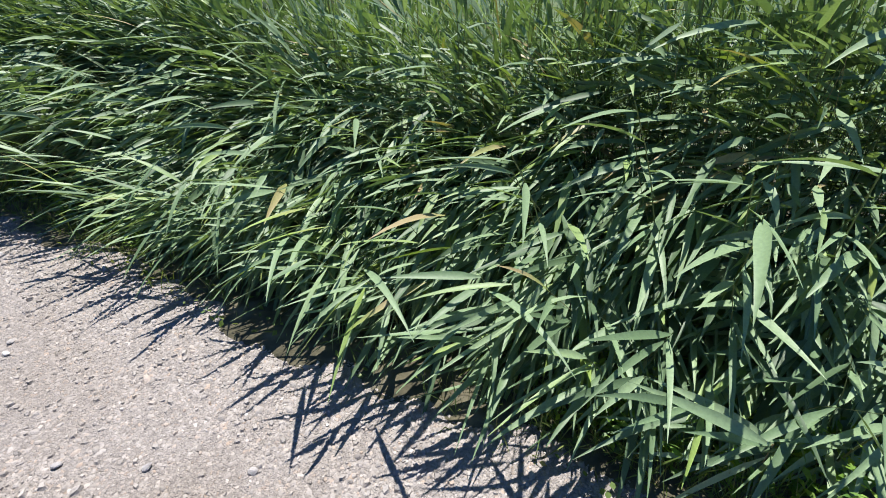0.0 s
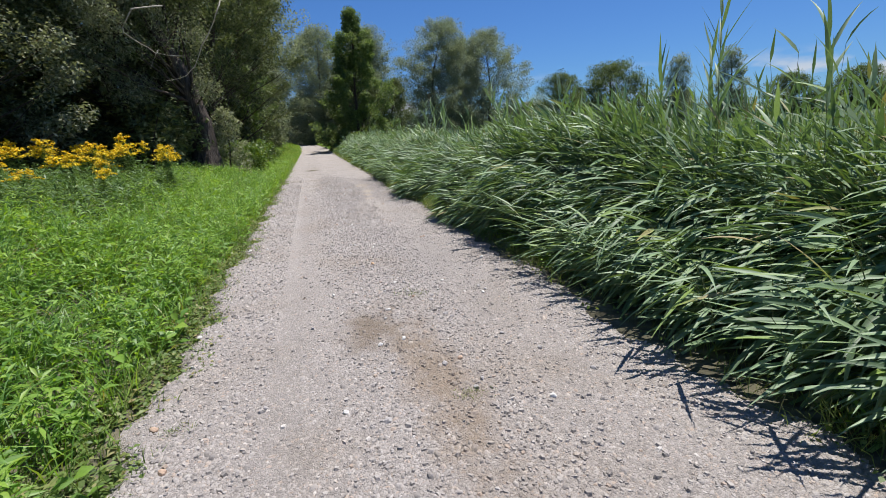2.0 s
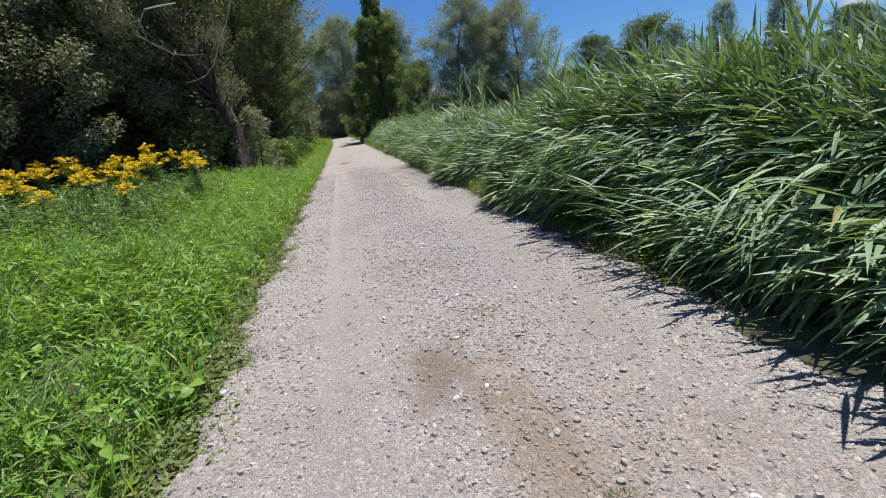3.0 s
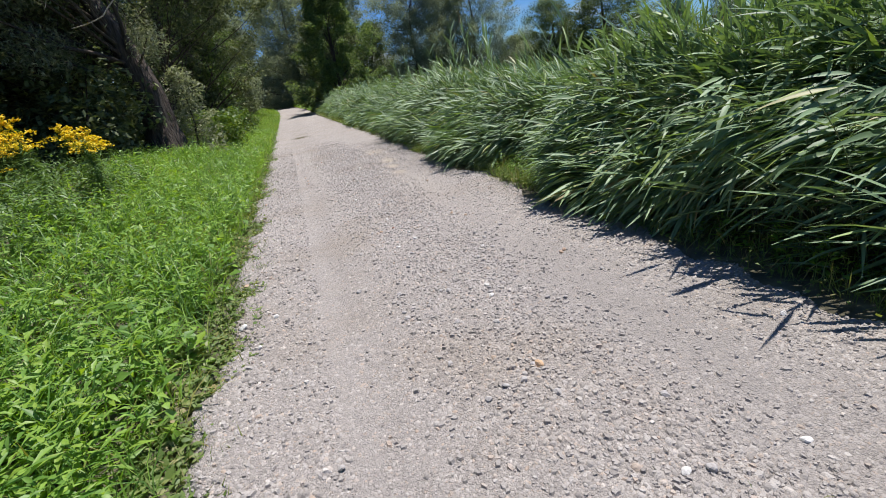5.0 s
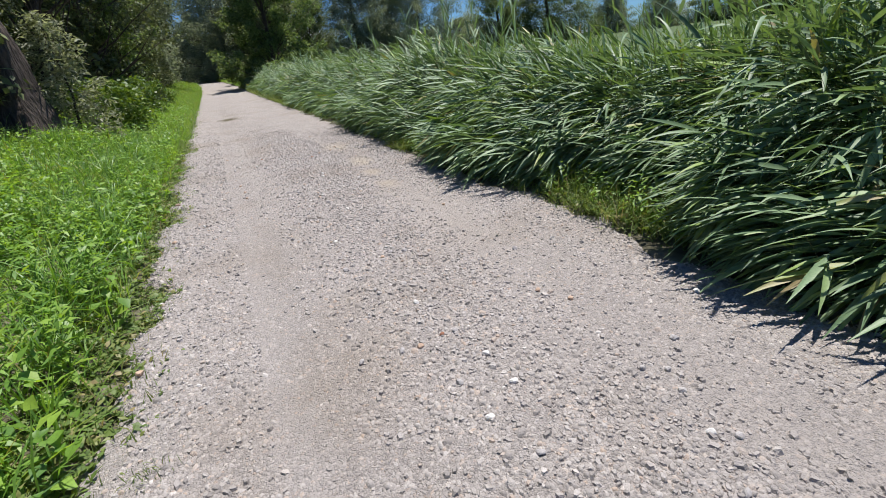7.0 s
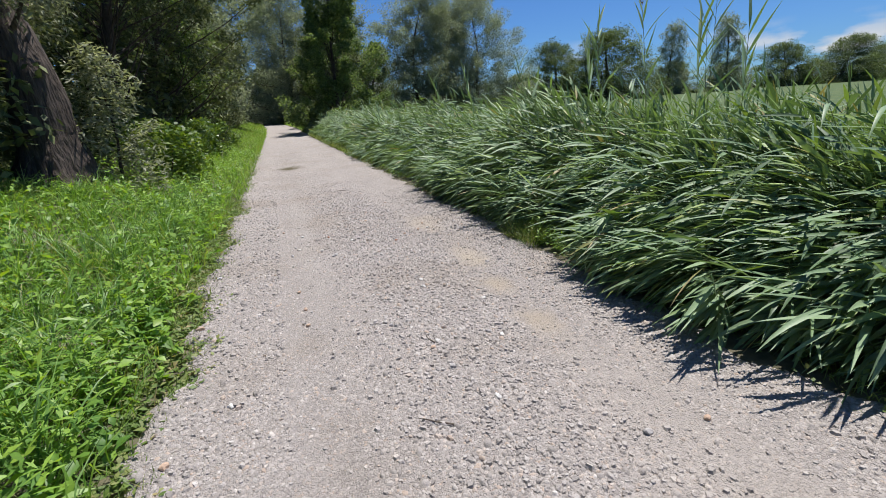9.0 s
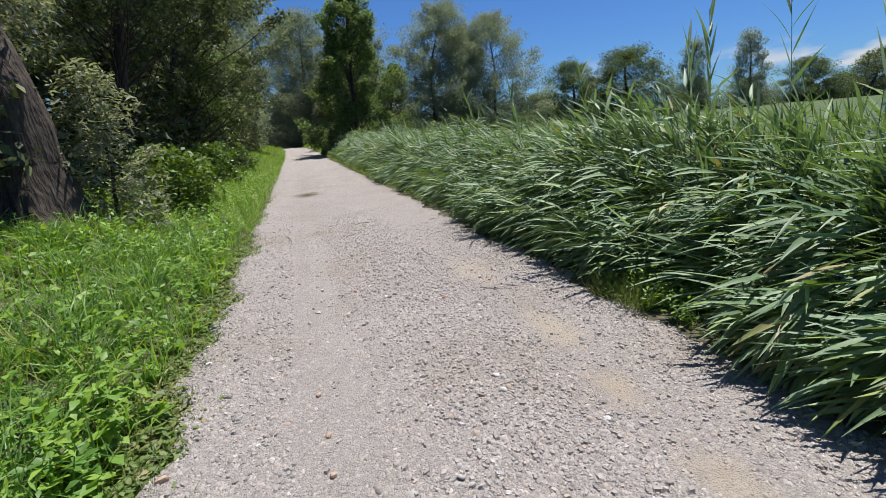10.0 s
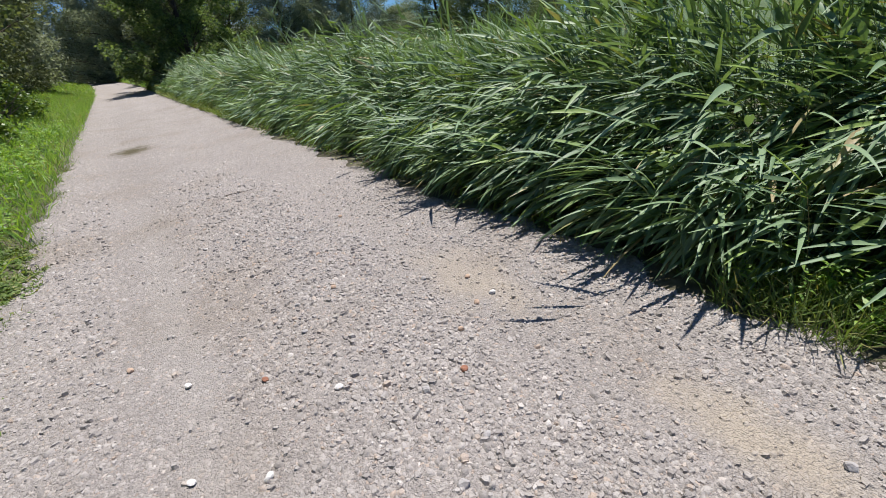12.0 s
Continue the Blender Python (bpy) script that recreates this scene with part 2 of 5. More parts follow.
def gravel_material(name, stones):
    """Limestone chippings in pale dust. stones: the loose pieces, coloured one by one; else the rolled bed."""
    m, n, l, b = material(name)
    tc = n.new("ShaderNodeTexCoord")
    tint = ramp(n, [(0.0, (0.234, 0.217, 0.204)), (0.3, (0.299, 0.280, 0.262)), (0.65, (0.351, 0.328, 0.309)), (0.88, (0.402, 0.379, 0.357)), (0.95, (0.374, 0.304, 0.248)), (1.0, (0.514, 0.491, 0.468))])
    big = n.new("ShaderNodeTexNoise")
    big.inputs["Scale"].default_value, big.inputs["Detail"].default_value = 0.8, 5
    l.new(tc.outputs["Object"], big.inputs["Vector"])
    if stones:
        g = n.new("ShaderNodeNewGeometry")
        l.new(g.outputs["Random Per Island"], tint.inputs[0])
        src = tint.outputs[0]
        chip = n.new("ShaderNodeTexNoise")
        chip.inputs["Scale"].default_value, chip.inputs["Detail"].default_value = 150, 4
        l.new(tc.outputs["Object"], chip.inputs["Vector"])
        bp = n.new("ShaderNodeBump")
        bp.inputs["Strength"].default_value, bp.inputs["Distance"].default_value = 0.8, 0.006
        l.new(chip.outputs["Fac"], bp.inputs["Height"])
        l.new(bp.outputs[0], b.inputs["Normal"])
    else:
        warp = n.new("ShaderNodeTexNoise")
        warp.inputs["Scale"].default_value, warp.inputs["Detail"].default_value = 45, 3
        l.new(tc.outputs["Object"], warp.inputs["Vector"])
        bent = n.new("ShaderNodeVectorMath")
        bent.operation = "MULTIPLY_ADD"
        bent.inputs[1].default_value = (0.03, 0.03, 0.0)
        l.new(warp.outputs["Color"], bent.inputs[0])
        l.new(tc.outputs["Object"], bent.inputs[2])
        v = n.new("ShaderNodeTexVoronoi")
        v.inputs["Scale"].default_value = 78
        l.new(bent.outputs[0], v.inputs["Vector"])
        v2 = n.new("ShaderNodeTexVoronoi")
        v2.inputs["Scale"].default_value = 140
        l.new(tc.outputs["Object"], v2.inputs["Vector"])
        sep3 = n.new("ShaderNodeSeparateColor")
        l.new(v.outputs["Color"], sep3.inputs[0])
        l.new(sep3.outputs[0], tint.inputs[0])
        t2 = ramp(n, [(0.0, (0.18, 0.168, 0.16)), (0.6, (0.29, 0.273, 0.26)), (1.0, (0.39, 0.372, 0.36))])
        sep4 = n.new("ShaderNodeSeparateColor")
        l.new(v2.outputs["Color"], sep4.inputs[0])
        l.new(sep4.outputs[0], t2.inputs[0])
        mm = n.new("ShaderNodeMixRGB")
        mm.inputs[0].default_value = 0.35
        l.new(tint.outputs[0], mm.inputs[1])
        l.new(t2.outputs[0], mm.inputs[2])
        dust = n.new("ShaderNodeMixRGB")
        dust.blend_type = "MULTIPLY"
        dust.inputs[0].default_value = 1
        dust.inputs[2].default_value = (1.05, 1.035, 1.02, 1)
        l.new(mm.outputs[0], dust.inputs[1])
        src = dust.outputs[0]
        # packed stones: each cell a dome of its own height, gap shade painted between
        edge = n.new("ShaderNodeTexVoronoi")
        edge.feature = "DISTANCE_TO_EDGE"
        edge.inputs["Scale"].default_value = 78
        l.new(bent.outputs[0], edge.inputs["Vector"])
        joint = n.new("ShaderNodeMapRange")
        joint.inputs["From Max"].default_value = 0.22
        joint.inputs["To Min"].default_value = 0.88
        l.new(edge.outputs["Distance"], joint.inputs["Value"])
        gap_shade = n.new("ShaderNodeMixRGB")
        gap_shade.blend_type = "MULTIPLY"
        gap_shade.inputs[0].default_value = 1
        l.new(src, gap_shade.inputs[1])
        l.new(joint.outputs[0], gap_shade.inputs[2])
        src = gap_shade.outputs[0]
        dome = n.new("ShaderNodeMath")
        dome.operation = "MULTIPLY_ADD"
        dome.inputs[1].default_value = -0.9
        own = n.new("ShaderNodeMath")
        own.operation = "MULTIPLY"
        own.inputs[1].default_value = 0.3
        l.new(sep3.outputs[1], own.inputs[0])
        l.new(v.outputs["Distance"], dome.inputs[0])
        l.new(own.outputs[0], dome.inputs[2])
        fine = n.new("ShaderNodeMath")
        fine.operation = "MULTIPLY_ADD"
        fine.inputs[1].default_value = -0.5
        l.new(v2.outputs["Distance"], fine.inputs[0])
        l.new(dome.outputs[0], fine.inputs[2])
        bp = n.new("ShaderNodeBump")
        bp.inputs["Strength"].default_value, bp.inputs["Distance"].default_value = 1.0, 0.011
        l.new(fine.outputs[0], bp.inputs["Height"])
        l.new(bp.outputs[0], b.inputs["Normal"])
    # stains: brownish earth washed between the stones, by a broad noise, then the listed spots
    stain = ramp(n, [(0.0, (1.08, 1.06, 1.05)), (0.5, (1.0, 0.985, 0.97)), (0.75, (0.88, 0.83, 0.76))])
    l.new(big.outputs["Fac"], stain.inputs[0])
    mul = n.new("ShaderNodeMixRGB")
    mul.blend_type = "MULTIPLY"
    mul.inputs[0].default_value = 1
    l.new(src, mul.inputs[1])
    l.new(stain.outputs[0], mul.inputs[2])
    last = mul.outputs[0]
    for (cx, cy, rx, ry, colour, much) in PATH_SPOTS:
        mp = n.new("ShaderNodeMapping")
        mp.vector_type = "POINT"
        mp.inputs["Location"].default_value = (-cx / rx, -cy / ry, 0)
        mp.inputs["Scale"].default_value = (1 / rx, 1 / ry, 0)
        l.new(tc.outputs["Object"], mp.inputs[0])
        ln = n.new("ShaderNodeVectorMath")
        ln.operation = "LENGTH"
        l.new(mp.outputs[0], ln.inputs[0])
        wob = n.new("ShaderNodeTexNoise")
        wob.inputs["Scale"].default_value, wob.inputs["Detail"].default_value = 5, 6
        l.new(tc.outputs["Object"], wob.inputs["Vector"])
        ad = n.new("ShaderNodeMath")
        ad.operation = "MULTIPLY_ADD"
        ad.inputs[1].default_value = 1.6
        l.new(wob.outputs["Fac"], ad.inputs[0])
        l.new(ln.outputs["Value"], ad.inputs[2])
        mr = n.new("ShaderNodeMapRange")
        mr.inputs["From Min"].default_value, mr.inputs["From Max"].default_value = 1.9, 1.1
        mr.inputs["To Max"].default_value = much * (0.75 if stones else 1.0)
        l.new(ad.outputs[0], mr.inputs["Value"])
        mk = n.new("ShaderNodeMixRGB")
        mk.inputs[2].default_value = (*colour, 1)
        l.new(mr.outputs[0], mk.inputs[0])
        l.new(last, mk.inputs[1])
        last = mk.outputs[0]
    l.new(last, b.inputs["Base Color"])
    b.inputs["Roughness"].default_value = 0.88
    b.inputs["Specular IOR Level"].default_value = 0.3
    return m


# bare earth, sand and darker patches on the path: x, y, half-widths, colour, strength
PATH_SPOTS = [(0.88, 4.9, 0.3, 0.55, (0.18, 0.14, 0.10), 0.8), (1.22, 4.0, 0.28, 1.1, (0.23, 0.175, 0.12), 0.7), (1.15, 2.2, 0.35, 1.2, (0.25, 0.20, 0.15), 0.4),
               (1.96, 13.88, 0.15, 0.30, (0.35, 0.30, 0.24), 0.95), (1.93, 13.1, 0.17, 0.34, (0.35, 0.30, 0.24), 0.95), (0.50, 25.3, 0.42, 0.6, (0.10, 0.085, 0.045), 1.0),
               (2.08, 14.75, 0.22, 0.4, (0.39, 0.335, 0.265), 0.85), (2.06, 16.4, 0.3, 0.6, (0.38, 0.33, 0.27), 0.75),
               (1.9, 11.6, 0.5, 1.5, (0.36, 0.325, 0.29), 0.6), (0.15, 9.0, 0.16, 5.0, (0.37, 0.34, 0.315), 0.35), (0.42, 17.0, 0.18, 4.0, (0.38, 0.35, 0.32), 0.35),
               (1.9, 7.9, 0.25, 1.6, (0.34, 0.305, 0.275), 0.6), (1.9, 7.4, 0.65, 2.4, (0.27, 0.25, 0.235), 0.6)]
M_GROUND = ground_material()
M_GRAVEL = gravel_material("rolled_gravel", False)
M_STONE = gravel_material("gravel_stone", True)


# ---- building helpers ----
RNG = np.random.default_rng(7)


def smooth_step(v, a, b):
    s = np.clip((np.asarray(v, float) - a) / (b - a), 0, 1)
    return s * s * (3 - 2 * s)


def bend_x(y):
    """How far the path has swung to the left at y."""
    d = np.clip(np.asarray(y, float) - 50, 0, 90)
    return -0.0008 * d * d


def rise(y):
    y = np.asarray(y, float)
    return 0.009 * np.clip(y - 45, 0, 80)


def height(x, y):
    """The ground: level, a low bank on the wood's side, the meadow rising gently."""
    x, y = np.asarray(x, float), np.asarray(y, float)
    u = x - bend_x(y)
    z = rise(y) + 0.62 * smooth_step(-u, 0.7, 3.3) + 0.013 * np.clip(u - 7, 0, 260)
    lumps = 0.03 * np.sin(x * 2.1 + y * 0.7) * np.sin(y * 1.7 - x * 0.6)
    return z + lumps * np.where((u > -0.7) & (u < 3.0), 0, 1) - 0.05 * smooth_step(u, -0.72, -0.56) * np.where(u < 2.75, 1, 0)


def mesh_ob(name, verts, faces, mats, parent=None, slot=None, flat=False):
    """A mesh object from arrays: verts (n,3), faces (m,3 or 4)."""
    verts, faces = np.asarray(verts, np.float32), np.asarray(faces, np.int32)
    me = bpy.data.meshes.new(name)
    me.vertices.add(len(verts))
    me.vertices.foreach_set("co", verts.ravel())
    k = faces.shape[1]
    me.loops.add(faces.size)
    me.loops.foreach_set("vertex_index", faces.ravel())
    me.polygons.add(len(faces))
    me.polygons.foreach_set("loop_start", np.arange(0, faces.size, k, dtype=np.int32))
    me.polygons.foreach_set("use_smooth", np.full(len(faces), not flat))
    for m in mats if isinstance(mats, (list, tuple)) else [mats]:
        me.materials.append(m)
    if slot is not None:
        me.polygons.foreach_set("material_index", np.asarray(slot, np.int32))
    me.update(calc_edges=True)
    ob = new(name, me)
    if parent is not None:
        ob.parent = parent
    return ob


def joined(parts):
    """Several (verts, faces) as one, faces all of the same kind."""
    v, f, n = [], [], 0
    for a, b in parts:
        v.append(a)
        f.append(np.asarray(b) + n)
        n += len(a)
    return np.concatenate(v), np.concatenate(f)


def blades(base, heading, lift, droop, length, width, segs=4, fold=0.25, twist=0.0, belly=0.3, sag=1.0):
    """Long leaves: base (n,3), heading and lift in radians, droop along the leaf, lengths and widths. With fold they are V-shaped."""
    n = len(base)
    s = np.linspace(0, 1, segs + 1)
    heading, lift, droop = [np.broadcast_to(np.asarray(a, float), (n,)) for a in (heading, lift, droop)]
    length, width = [np.broadcast_to(np.asarray(a, float), (n,)) for a in (length, width)]
    twist = np.broadcast_to(np.asarray(twist, float), (n,))
    el = lift[:, None] - droop[:, None] * s[None, :] ** sag
    hd = heading[:, None] + 0 * el
    d = np.stack([np.cos(el) * np.cos(hd), np.cos(el) * np.sin(hd), np.sin(el)], -1)
    step = length[:, None, None] / segs * (d[:, :-1] + d[:, 1:]) / 2
    mid = base[:, None, :] + np.concatenate([np.zeros((n, 1, 3)), np.cumsum(step, 1)], 1)
    flat = np.stack([-np.sin(hd), np.cos(hd), 0 * hd], -1)
    up = np.cross(d, flat)
    ct, st = np.cos(twist)[:, None, None], np.sin(twist)[:, None, None]
    side = flat * ct + up * st
    nrm = up * ct - flat * st
    prof = np.minimum(s / belly, 1) ** 0.6 * (1 - np.clip((s - belly) / (1 - belly), 0, 1) ** 1.6)
    prof = 0.18 * (1 - s) + 0.82 * prof
    prof[-1] = 0.03
    w = (width[:, None] / 2 * prof[None, :])[..., None]
    if fold:
        rows = np.stack([mid - side * w + nrm * w * fold, mid - nrm * w * fold * 0.3, mid + side * w + nrm * w * fold], 2)
        k = 3
    else:
        rows = np.stack([mid - side * w, mid + side * w], 2)
        k = 2
    verts = rows.reshape(-1, 3)
    ring = np.arange(segs)[:, None] * k + np.arange(k - 1)[None, :]
    quad = np.stack([ring, ring + 1, ring + k + 1, ring + k], -1).reshape(-1, 4)
    faces = (np.arange(n)[:, None, None] * (segs + 1) * k + quad[None]).reshape(-1, 4)
    return verts, faces


def small_leaves(pos, size, slim=0.45, up_bias=0.3, rng=RNG, hang=0.0):
    """Small leaves as folded lozenges, turned every way."""
    n = len(pos)
    a = rng.normal(size=(n, 3))
    a[:, 2] = a[:, 2] * 0.6 - hang
    a /= np.linalg.norm(a, axis=1)[:, None]
    b = rng.normal(size=(n, 3))
    b[:, 2] *= 0.5
    nrm = np.cross(a, b)
    nrm[:, 2] = np.abs(nrm[:, 2]) + up_bias
    side = np.cross(nrm, a)
    side /= np.linalg.norm(side, axis=1)[:, None]
    ln = (size * rng.uniform(0.7, 1.3, n))[:, None]
    w = ln * slim / 2
    v = np.stack([pos, pos + a * ln * 0.45 + side * w, pos + a * ln - np.array([0, 0, 0.12]) * ln, pos + a * ln * 0.45 - side * w], 1).reshape(-1, 3)
    f = np.arange(n)[:, None] * 4 + np.arange(4)[None, :]
    return v, f


def tube(points, radii, sides=6):
    """A tapered limb along points."""
    p = np.asarray(points, float)
    r = np.asarray(radii, float)
    d = np.gradient(p, axis=0)
    d /= np.linalg.norm(d, axis=1)[:, None] + 1e-9
    ref = np.where(np.abs(d[:, 2:3]) > 0.9, np.array([[1.0, 0, 0]]), np.array([[0, 0, 1.0]]))
    a = np.cross(d, ref)
    a /= np.linalg.norm(a, axis=1)[:, None] + 1e-9
    b = np.cross(d, a)
    ang = np.linspace(0, 2 * np.pi, sides, endpoint=False)
    v = (p[:, None] + r[:, None, None] * (np.cos(ang)[None, :, None] * a[:, None] + np.sin(ang)[None, :, None] * b[:, None])).reshape(-1, 3)
    i = np.arange(len(p) - 1)[:, None] * sides
    j = np.arange(sides)[None, :]
    jn = (j + 1) % sides
    f = np.stack([i + j, i + jn, i + sides + jn, i + sides + j], -1).reshape(-1, 4)
    return v, f


def wander(start, direction, length, steps, rng, wild=0.25, lift=0.0):
    """A crooked line from start."""
    p, d = [np.array(start, float)], np.array(direction, float)
    d /= np.linalg.norm(d)
    for _ in range(steps):
        d = d + rng.normal(size=3) * wild + np.array([0, 0, lift])
        d /= np.linalg.norm(d)
        p.append(p[-1] + d * length / steps)
    return np.array(p)


def empty(name, at=(0, 0, 0)):
    e = new(name)
    e.location = at
    return e


# ---- ground, path ----
gx = np.concatenate([[-900, -300, -120, -60, -30, -18, -12], np.arange(-9, -0.9, 0.4), [-0.8, -0.72, -0.66, -0.6, -0.54, -0.4], np.arange(0, 2.7, 0.4), [2.74, 2.76], np.arange(3.2, 9, 0.5), [10, 12, 15, 20, 30, 45, 70, 110, 170, 267, 500, 1200]])
gy = np.concatenate([[-900, -200, -60, -20, -8], np.arange(-4, 64, 0.5), np.arange(64, 140, 2.0), [140, 160, 240, 400, 800, 1600]])
GX, GY = np.meshgrid(gx, gy)
GU = GX + np.where((GX > -10) & (GX < 12), bend_x(GY), 0)
gv = np.stack([GU, GY, height(GU, GY)], -1).reshape(-1, 3)
ii, jj = np.meshgrid(np.arange(len(gy) - 1), np.arange(len(gx) - 1), indexing="ij")
q0 = ii * len(gx) + jj
gf = np.stack([q0, q0 + 1, q0 + len(gx) + 1, q0 + len(gx)], -1).reshape(-1, 4)
tagged(mesh_ob("ground", gv, gf, M_GROUND), "dark earth and green meadow ground beside the path", "ground", kind="structure")

LEFT, RIGHT = -0.52, 2.92


def wobble(y):
    """The ragged line of the path's edges."""
    return 0.075 * np.sin(2.3 * y + 1) + 0.065 * np.sin(5.7 * y) + 0.05 * np.sin(13.1 * y + 2)


def path_height(x, y):
    """The rolled surface: two wheel tracks a little lower, the middle and edges higher."""
    u = x - bend_x(y)
    z = rise(y) + 0.012 * np.cos((u - 0.25) * 2 * np.pi / 1.75 + np.pi) + 0.006 * np.sin(y * 1.3 + u * 2.0) + 0.004 * np.sin(y * 5.1 - u * 7)
    return z - 0.06 * smooth_step(LEFT + 0.0 + wobble(y) - u, 0, 0.14) - 0.05 * smooth_step(u - RIGHT + 0.12 + wobble(y + 7), 0, 0.2)


px_ = np.linspace(LEFT - 0.16, RIGHT + 0.06, 60)
py_ = np.concatenate([np.arange(-3, 26, 0.06), np.arange(26, 62, 0.3), np.arange(62, 130, 1.0)])
PX, PY = np.meshgrid(px_, py_)
PU = PX + bend_x(PY)
PZ = path_height(PU, PY) + RNG.normal(size=PU.shape) * 0.0022
pv = np.stack([PU, PY, PZ], -1).reshape(-1, 3)
ii, jj = np.meshgrid(np.arange(len(py_) - 1), np.arange(len(px_) - 1), indexing="ij")
q0 = ii * len(px_) + jj
pf = np.stack([q0, q0 + 1, q0 + len(px_) + 1, q0 + len(px_)], -1).reshape(-1, 4)
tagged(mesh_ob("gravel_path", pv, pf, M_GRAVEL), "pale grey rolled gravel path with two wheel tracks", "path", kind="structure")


def stones(n, x0, x1, y0, y1, size, rng, keep=None, blocky=False):
    """Loose chippings lying on the path, each an uneven broken lump."""
    x, y = rng.uniform(x0, x1, n), rng.uniform(y0, y1, n)
    if keep is not None:
        k = rng.uniform(size=n) < keep(x, y)
        x, y = x[k], y[k]
        n = len(x)
    r = np.minimum(size * np.exp(rng.normal(size=n) * 0.31), max(0.048, size * 1.25)) / 2
    turn = rng.uniform(0, 6.28, (n, 1))
    long = rng.uniform(1.0, 1.45, n)[:, None]
    if blocky:
        # a ring of low corners, a smaller tilted ring above it and a flattish broken top
        ring = np.arange(5) * 2 * np.pi / 5
        a = np.concatenate([ring + rng.normal(size=(n, 5)) * 0.2, ring + rng.normal(size=(n, 5)) * 0.22], 1)
        k = np.concatenate([rng.uniform(0.85, 1.15, (n, 5)), rng.uniform(0.45, 0.75, (n, 5))], 1)
        tilt, way = rng.uniform(0, 0.25, (n, 1)), rng.uniform(0, 6.28, (n, 1))
        top = rng.uniform(0.38, 0.74, (n, 1)) + tilt * np.cos(ring - way) + rng.normal(size=(n, 5)) * 0.05
        z = np.concatenate([np.full((n, 5), -0.25), top], 1)
        tri = [[5, 5 + i, 6 + i] for i in range(1, 4)]
        for i in range(5):
            j = (i + 1) % 5
            tri += [[i, j, 5 + j], [i, 5 + j, 5 + i]]
    else:
        # four low corners and a crooked peak
        a = np.concatenate([np.arange(4) * np.pi / 2 + rng.normal(size=(n, 4)) * 0.25, rng.uniform(0, 6.28, (n, 1))], 1)
        k = np.concatenate([rng.uniform(0.8, 1.2, (n, 4)), rng.uniform(0, 0.4, (n, 1))], 1)
        z = np.concatenate([np.full((n, 4), -0.2), rng.uniform(0.4, 0.8, (n, 1))], 1)
        tri = [[0, 1, 4], [1, 2, 4], [2, 3, 4], [3, 0, 4]]
    u, w = np.cos(a) * k * long, np.sin(a) * k / long ** 0.5
    v = np.stack([u * np.cos(turn) - w * np.sin(turn), u * np.sin(turn) + w * np.cos(turn), z], -1) * r[:, None, None]
    xx = x + bend_x(y)
    v += np.stack([xx, y, path_height(xx, y)], -1)[:, None, :]
    f = (np.arange(n)[:, None, None] * a.shape[1] + np.array(tri)[None]).reshape(-1, 3)
    return v.reshape(-1, 3), f


def loose(x, y):
    """Where the chippings lie thick: the middle and the edges, thin in the wheel tracks and on bare sand."""
    track = np.exp(-((x - 0.28 - 0.012 * (y - 9)) / 0.25) ** 2) + 0.8 * np.exp(-((x - 2.0) / 0.28) ** 2)
    d = 1 - (0.62 + 0.2 * np.sin(y * 1.7 + x * 3) * np.sin(y * 0.6)) * np.clip(track, 0, 1)
    for cx, cy, rx, ry, _, much in PATH_SPOTS[:8]:
        d *= 1 - 0.95 * much * np.exp(-((x - cx) / rx) ** 2 - ((y - cy) / ry) ** 2)
    return d


fade = lambda y, a, b: 1 - smooth_step(y, a, b)
gravel_parts = [stones(240000, LEFT, RIGHT + 0.1, 1.8, 25, 0.0175, RNG, lambda x, y: loose(x, y) * fade(y, 10, 24)),
                stones(46000, LEFT, RIGHT, 14, 38, 0.024, RNG, lambda x, y: loose(x, y) * (1 - fade(y, 14, 22)) * (0.3 + 0.7 * fade(y, 24, 38))),
                stones(9000, LEFT, RIGHT, 36, 60, 0.04, RNG, loose)]
chip_v, chip_f = joined(gravel_parts)
tagged(mesh_ob("fine_gravel", chip_v, chip_f, M_STONE), "fine pale grey limestone chippings spread over the path", "gravel", kind="stuff")
gravel_parts = [stones(100000, 0.2, 2.8, 1.8, 23, 0.0235, RNG, lambda x, y: loose(x, y) * np.exp(-((x - 1.25) / 0.6) ** 2) * fade(y, 14, 23), True),
                stones(40000, 1.3, RIGHT, 2.5, 20, 0.0195, RNG, lambda x, y: loose(x, y) * (0.35 + 0.65 * smooth_step(y, 11, 14)) * fade(y, 17, 20), True),
                stones(9000, 1.9, RIGHT, 1.8, 19, 0.023, RNG, lambda x, y: loose(x, y) * np.exp(-((x - 2.6) / 0.25) ** 2), True),
                stones(11000, LEFT - 0.08, 0.1, 1.5, 23, 0.024, RNG, lambda x, y: fade(y, 15, 23), True)]
gravel_v, gravel_f = joined(gravel_parts)
gravel = mesh_ob("gravel", gravel_v, gravel_f, M_STONE)
gravel.data.polygons.foreach_set("use_smooth", np.repeat(RNG.uniform(size=len(gravel_f) // 13) < 0.4, 13))
tagged(gravel, "loose pale grey limestone chippings on the path", "gravel", kind="stuff")

# ---- reeds ----
WIND = np.pi - 0.42


TABLE = np.random.default_rng(5).uniform(-1, 1, (64, 256))


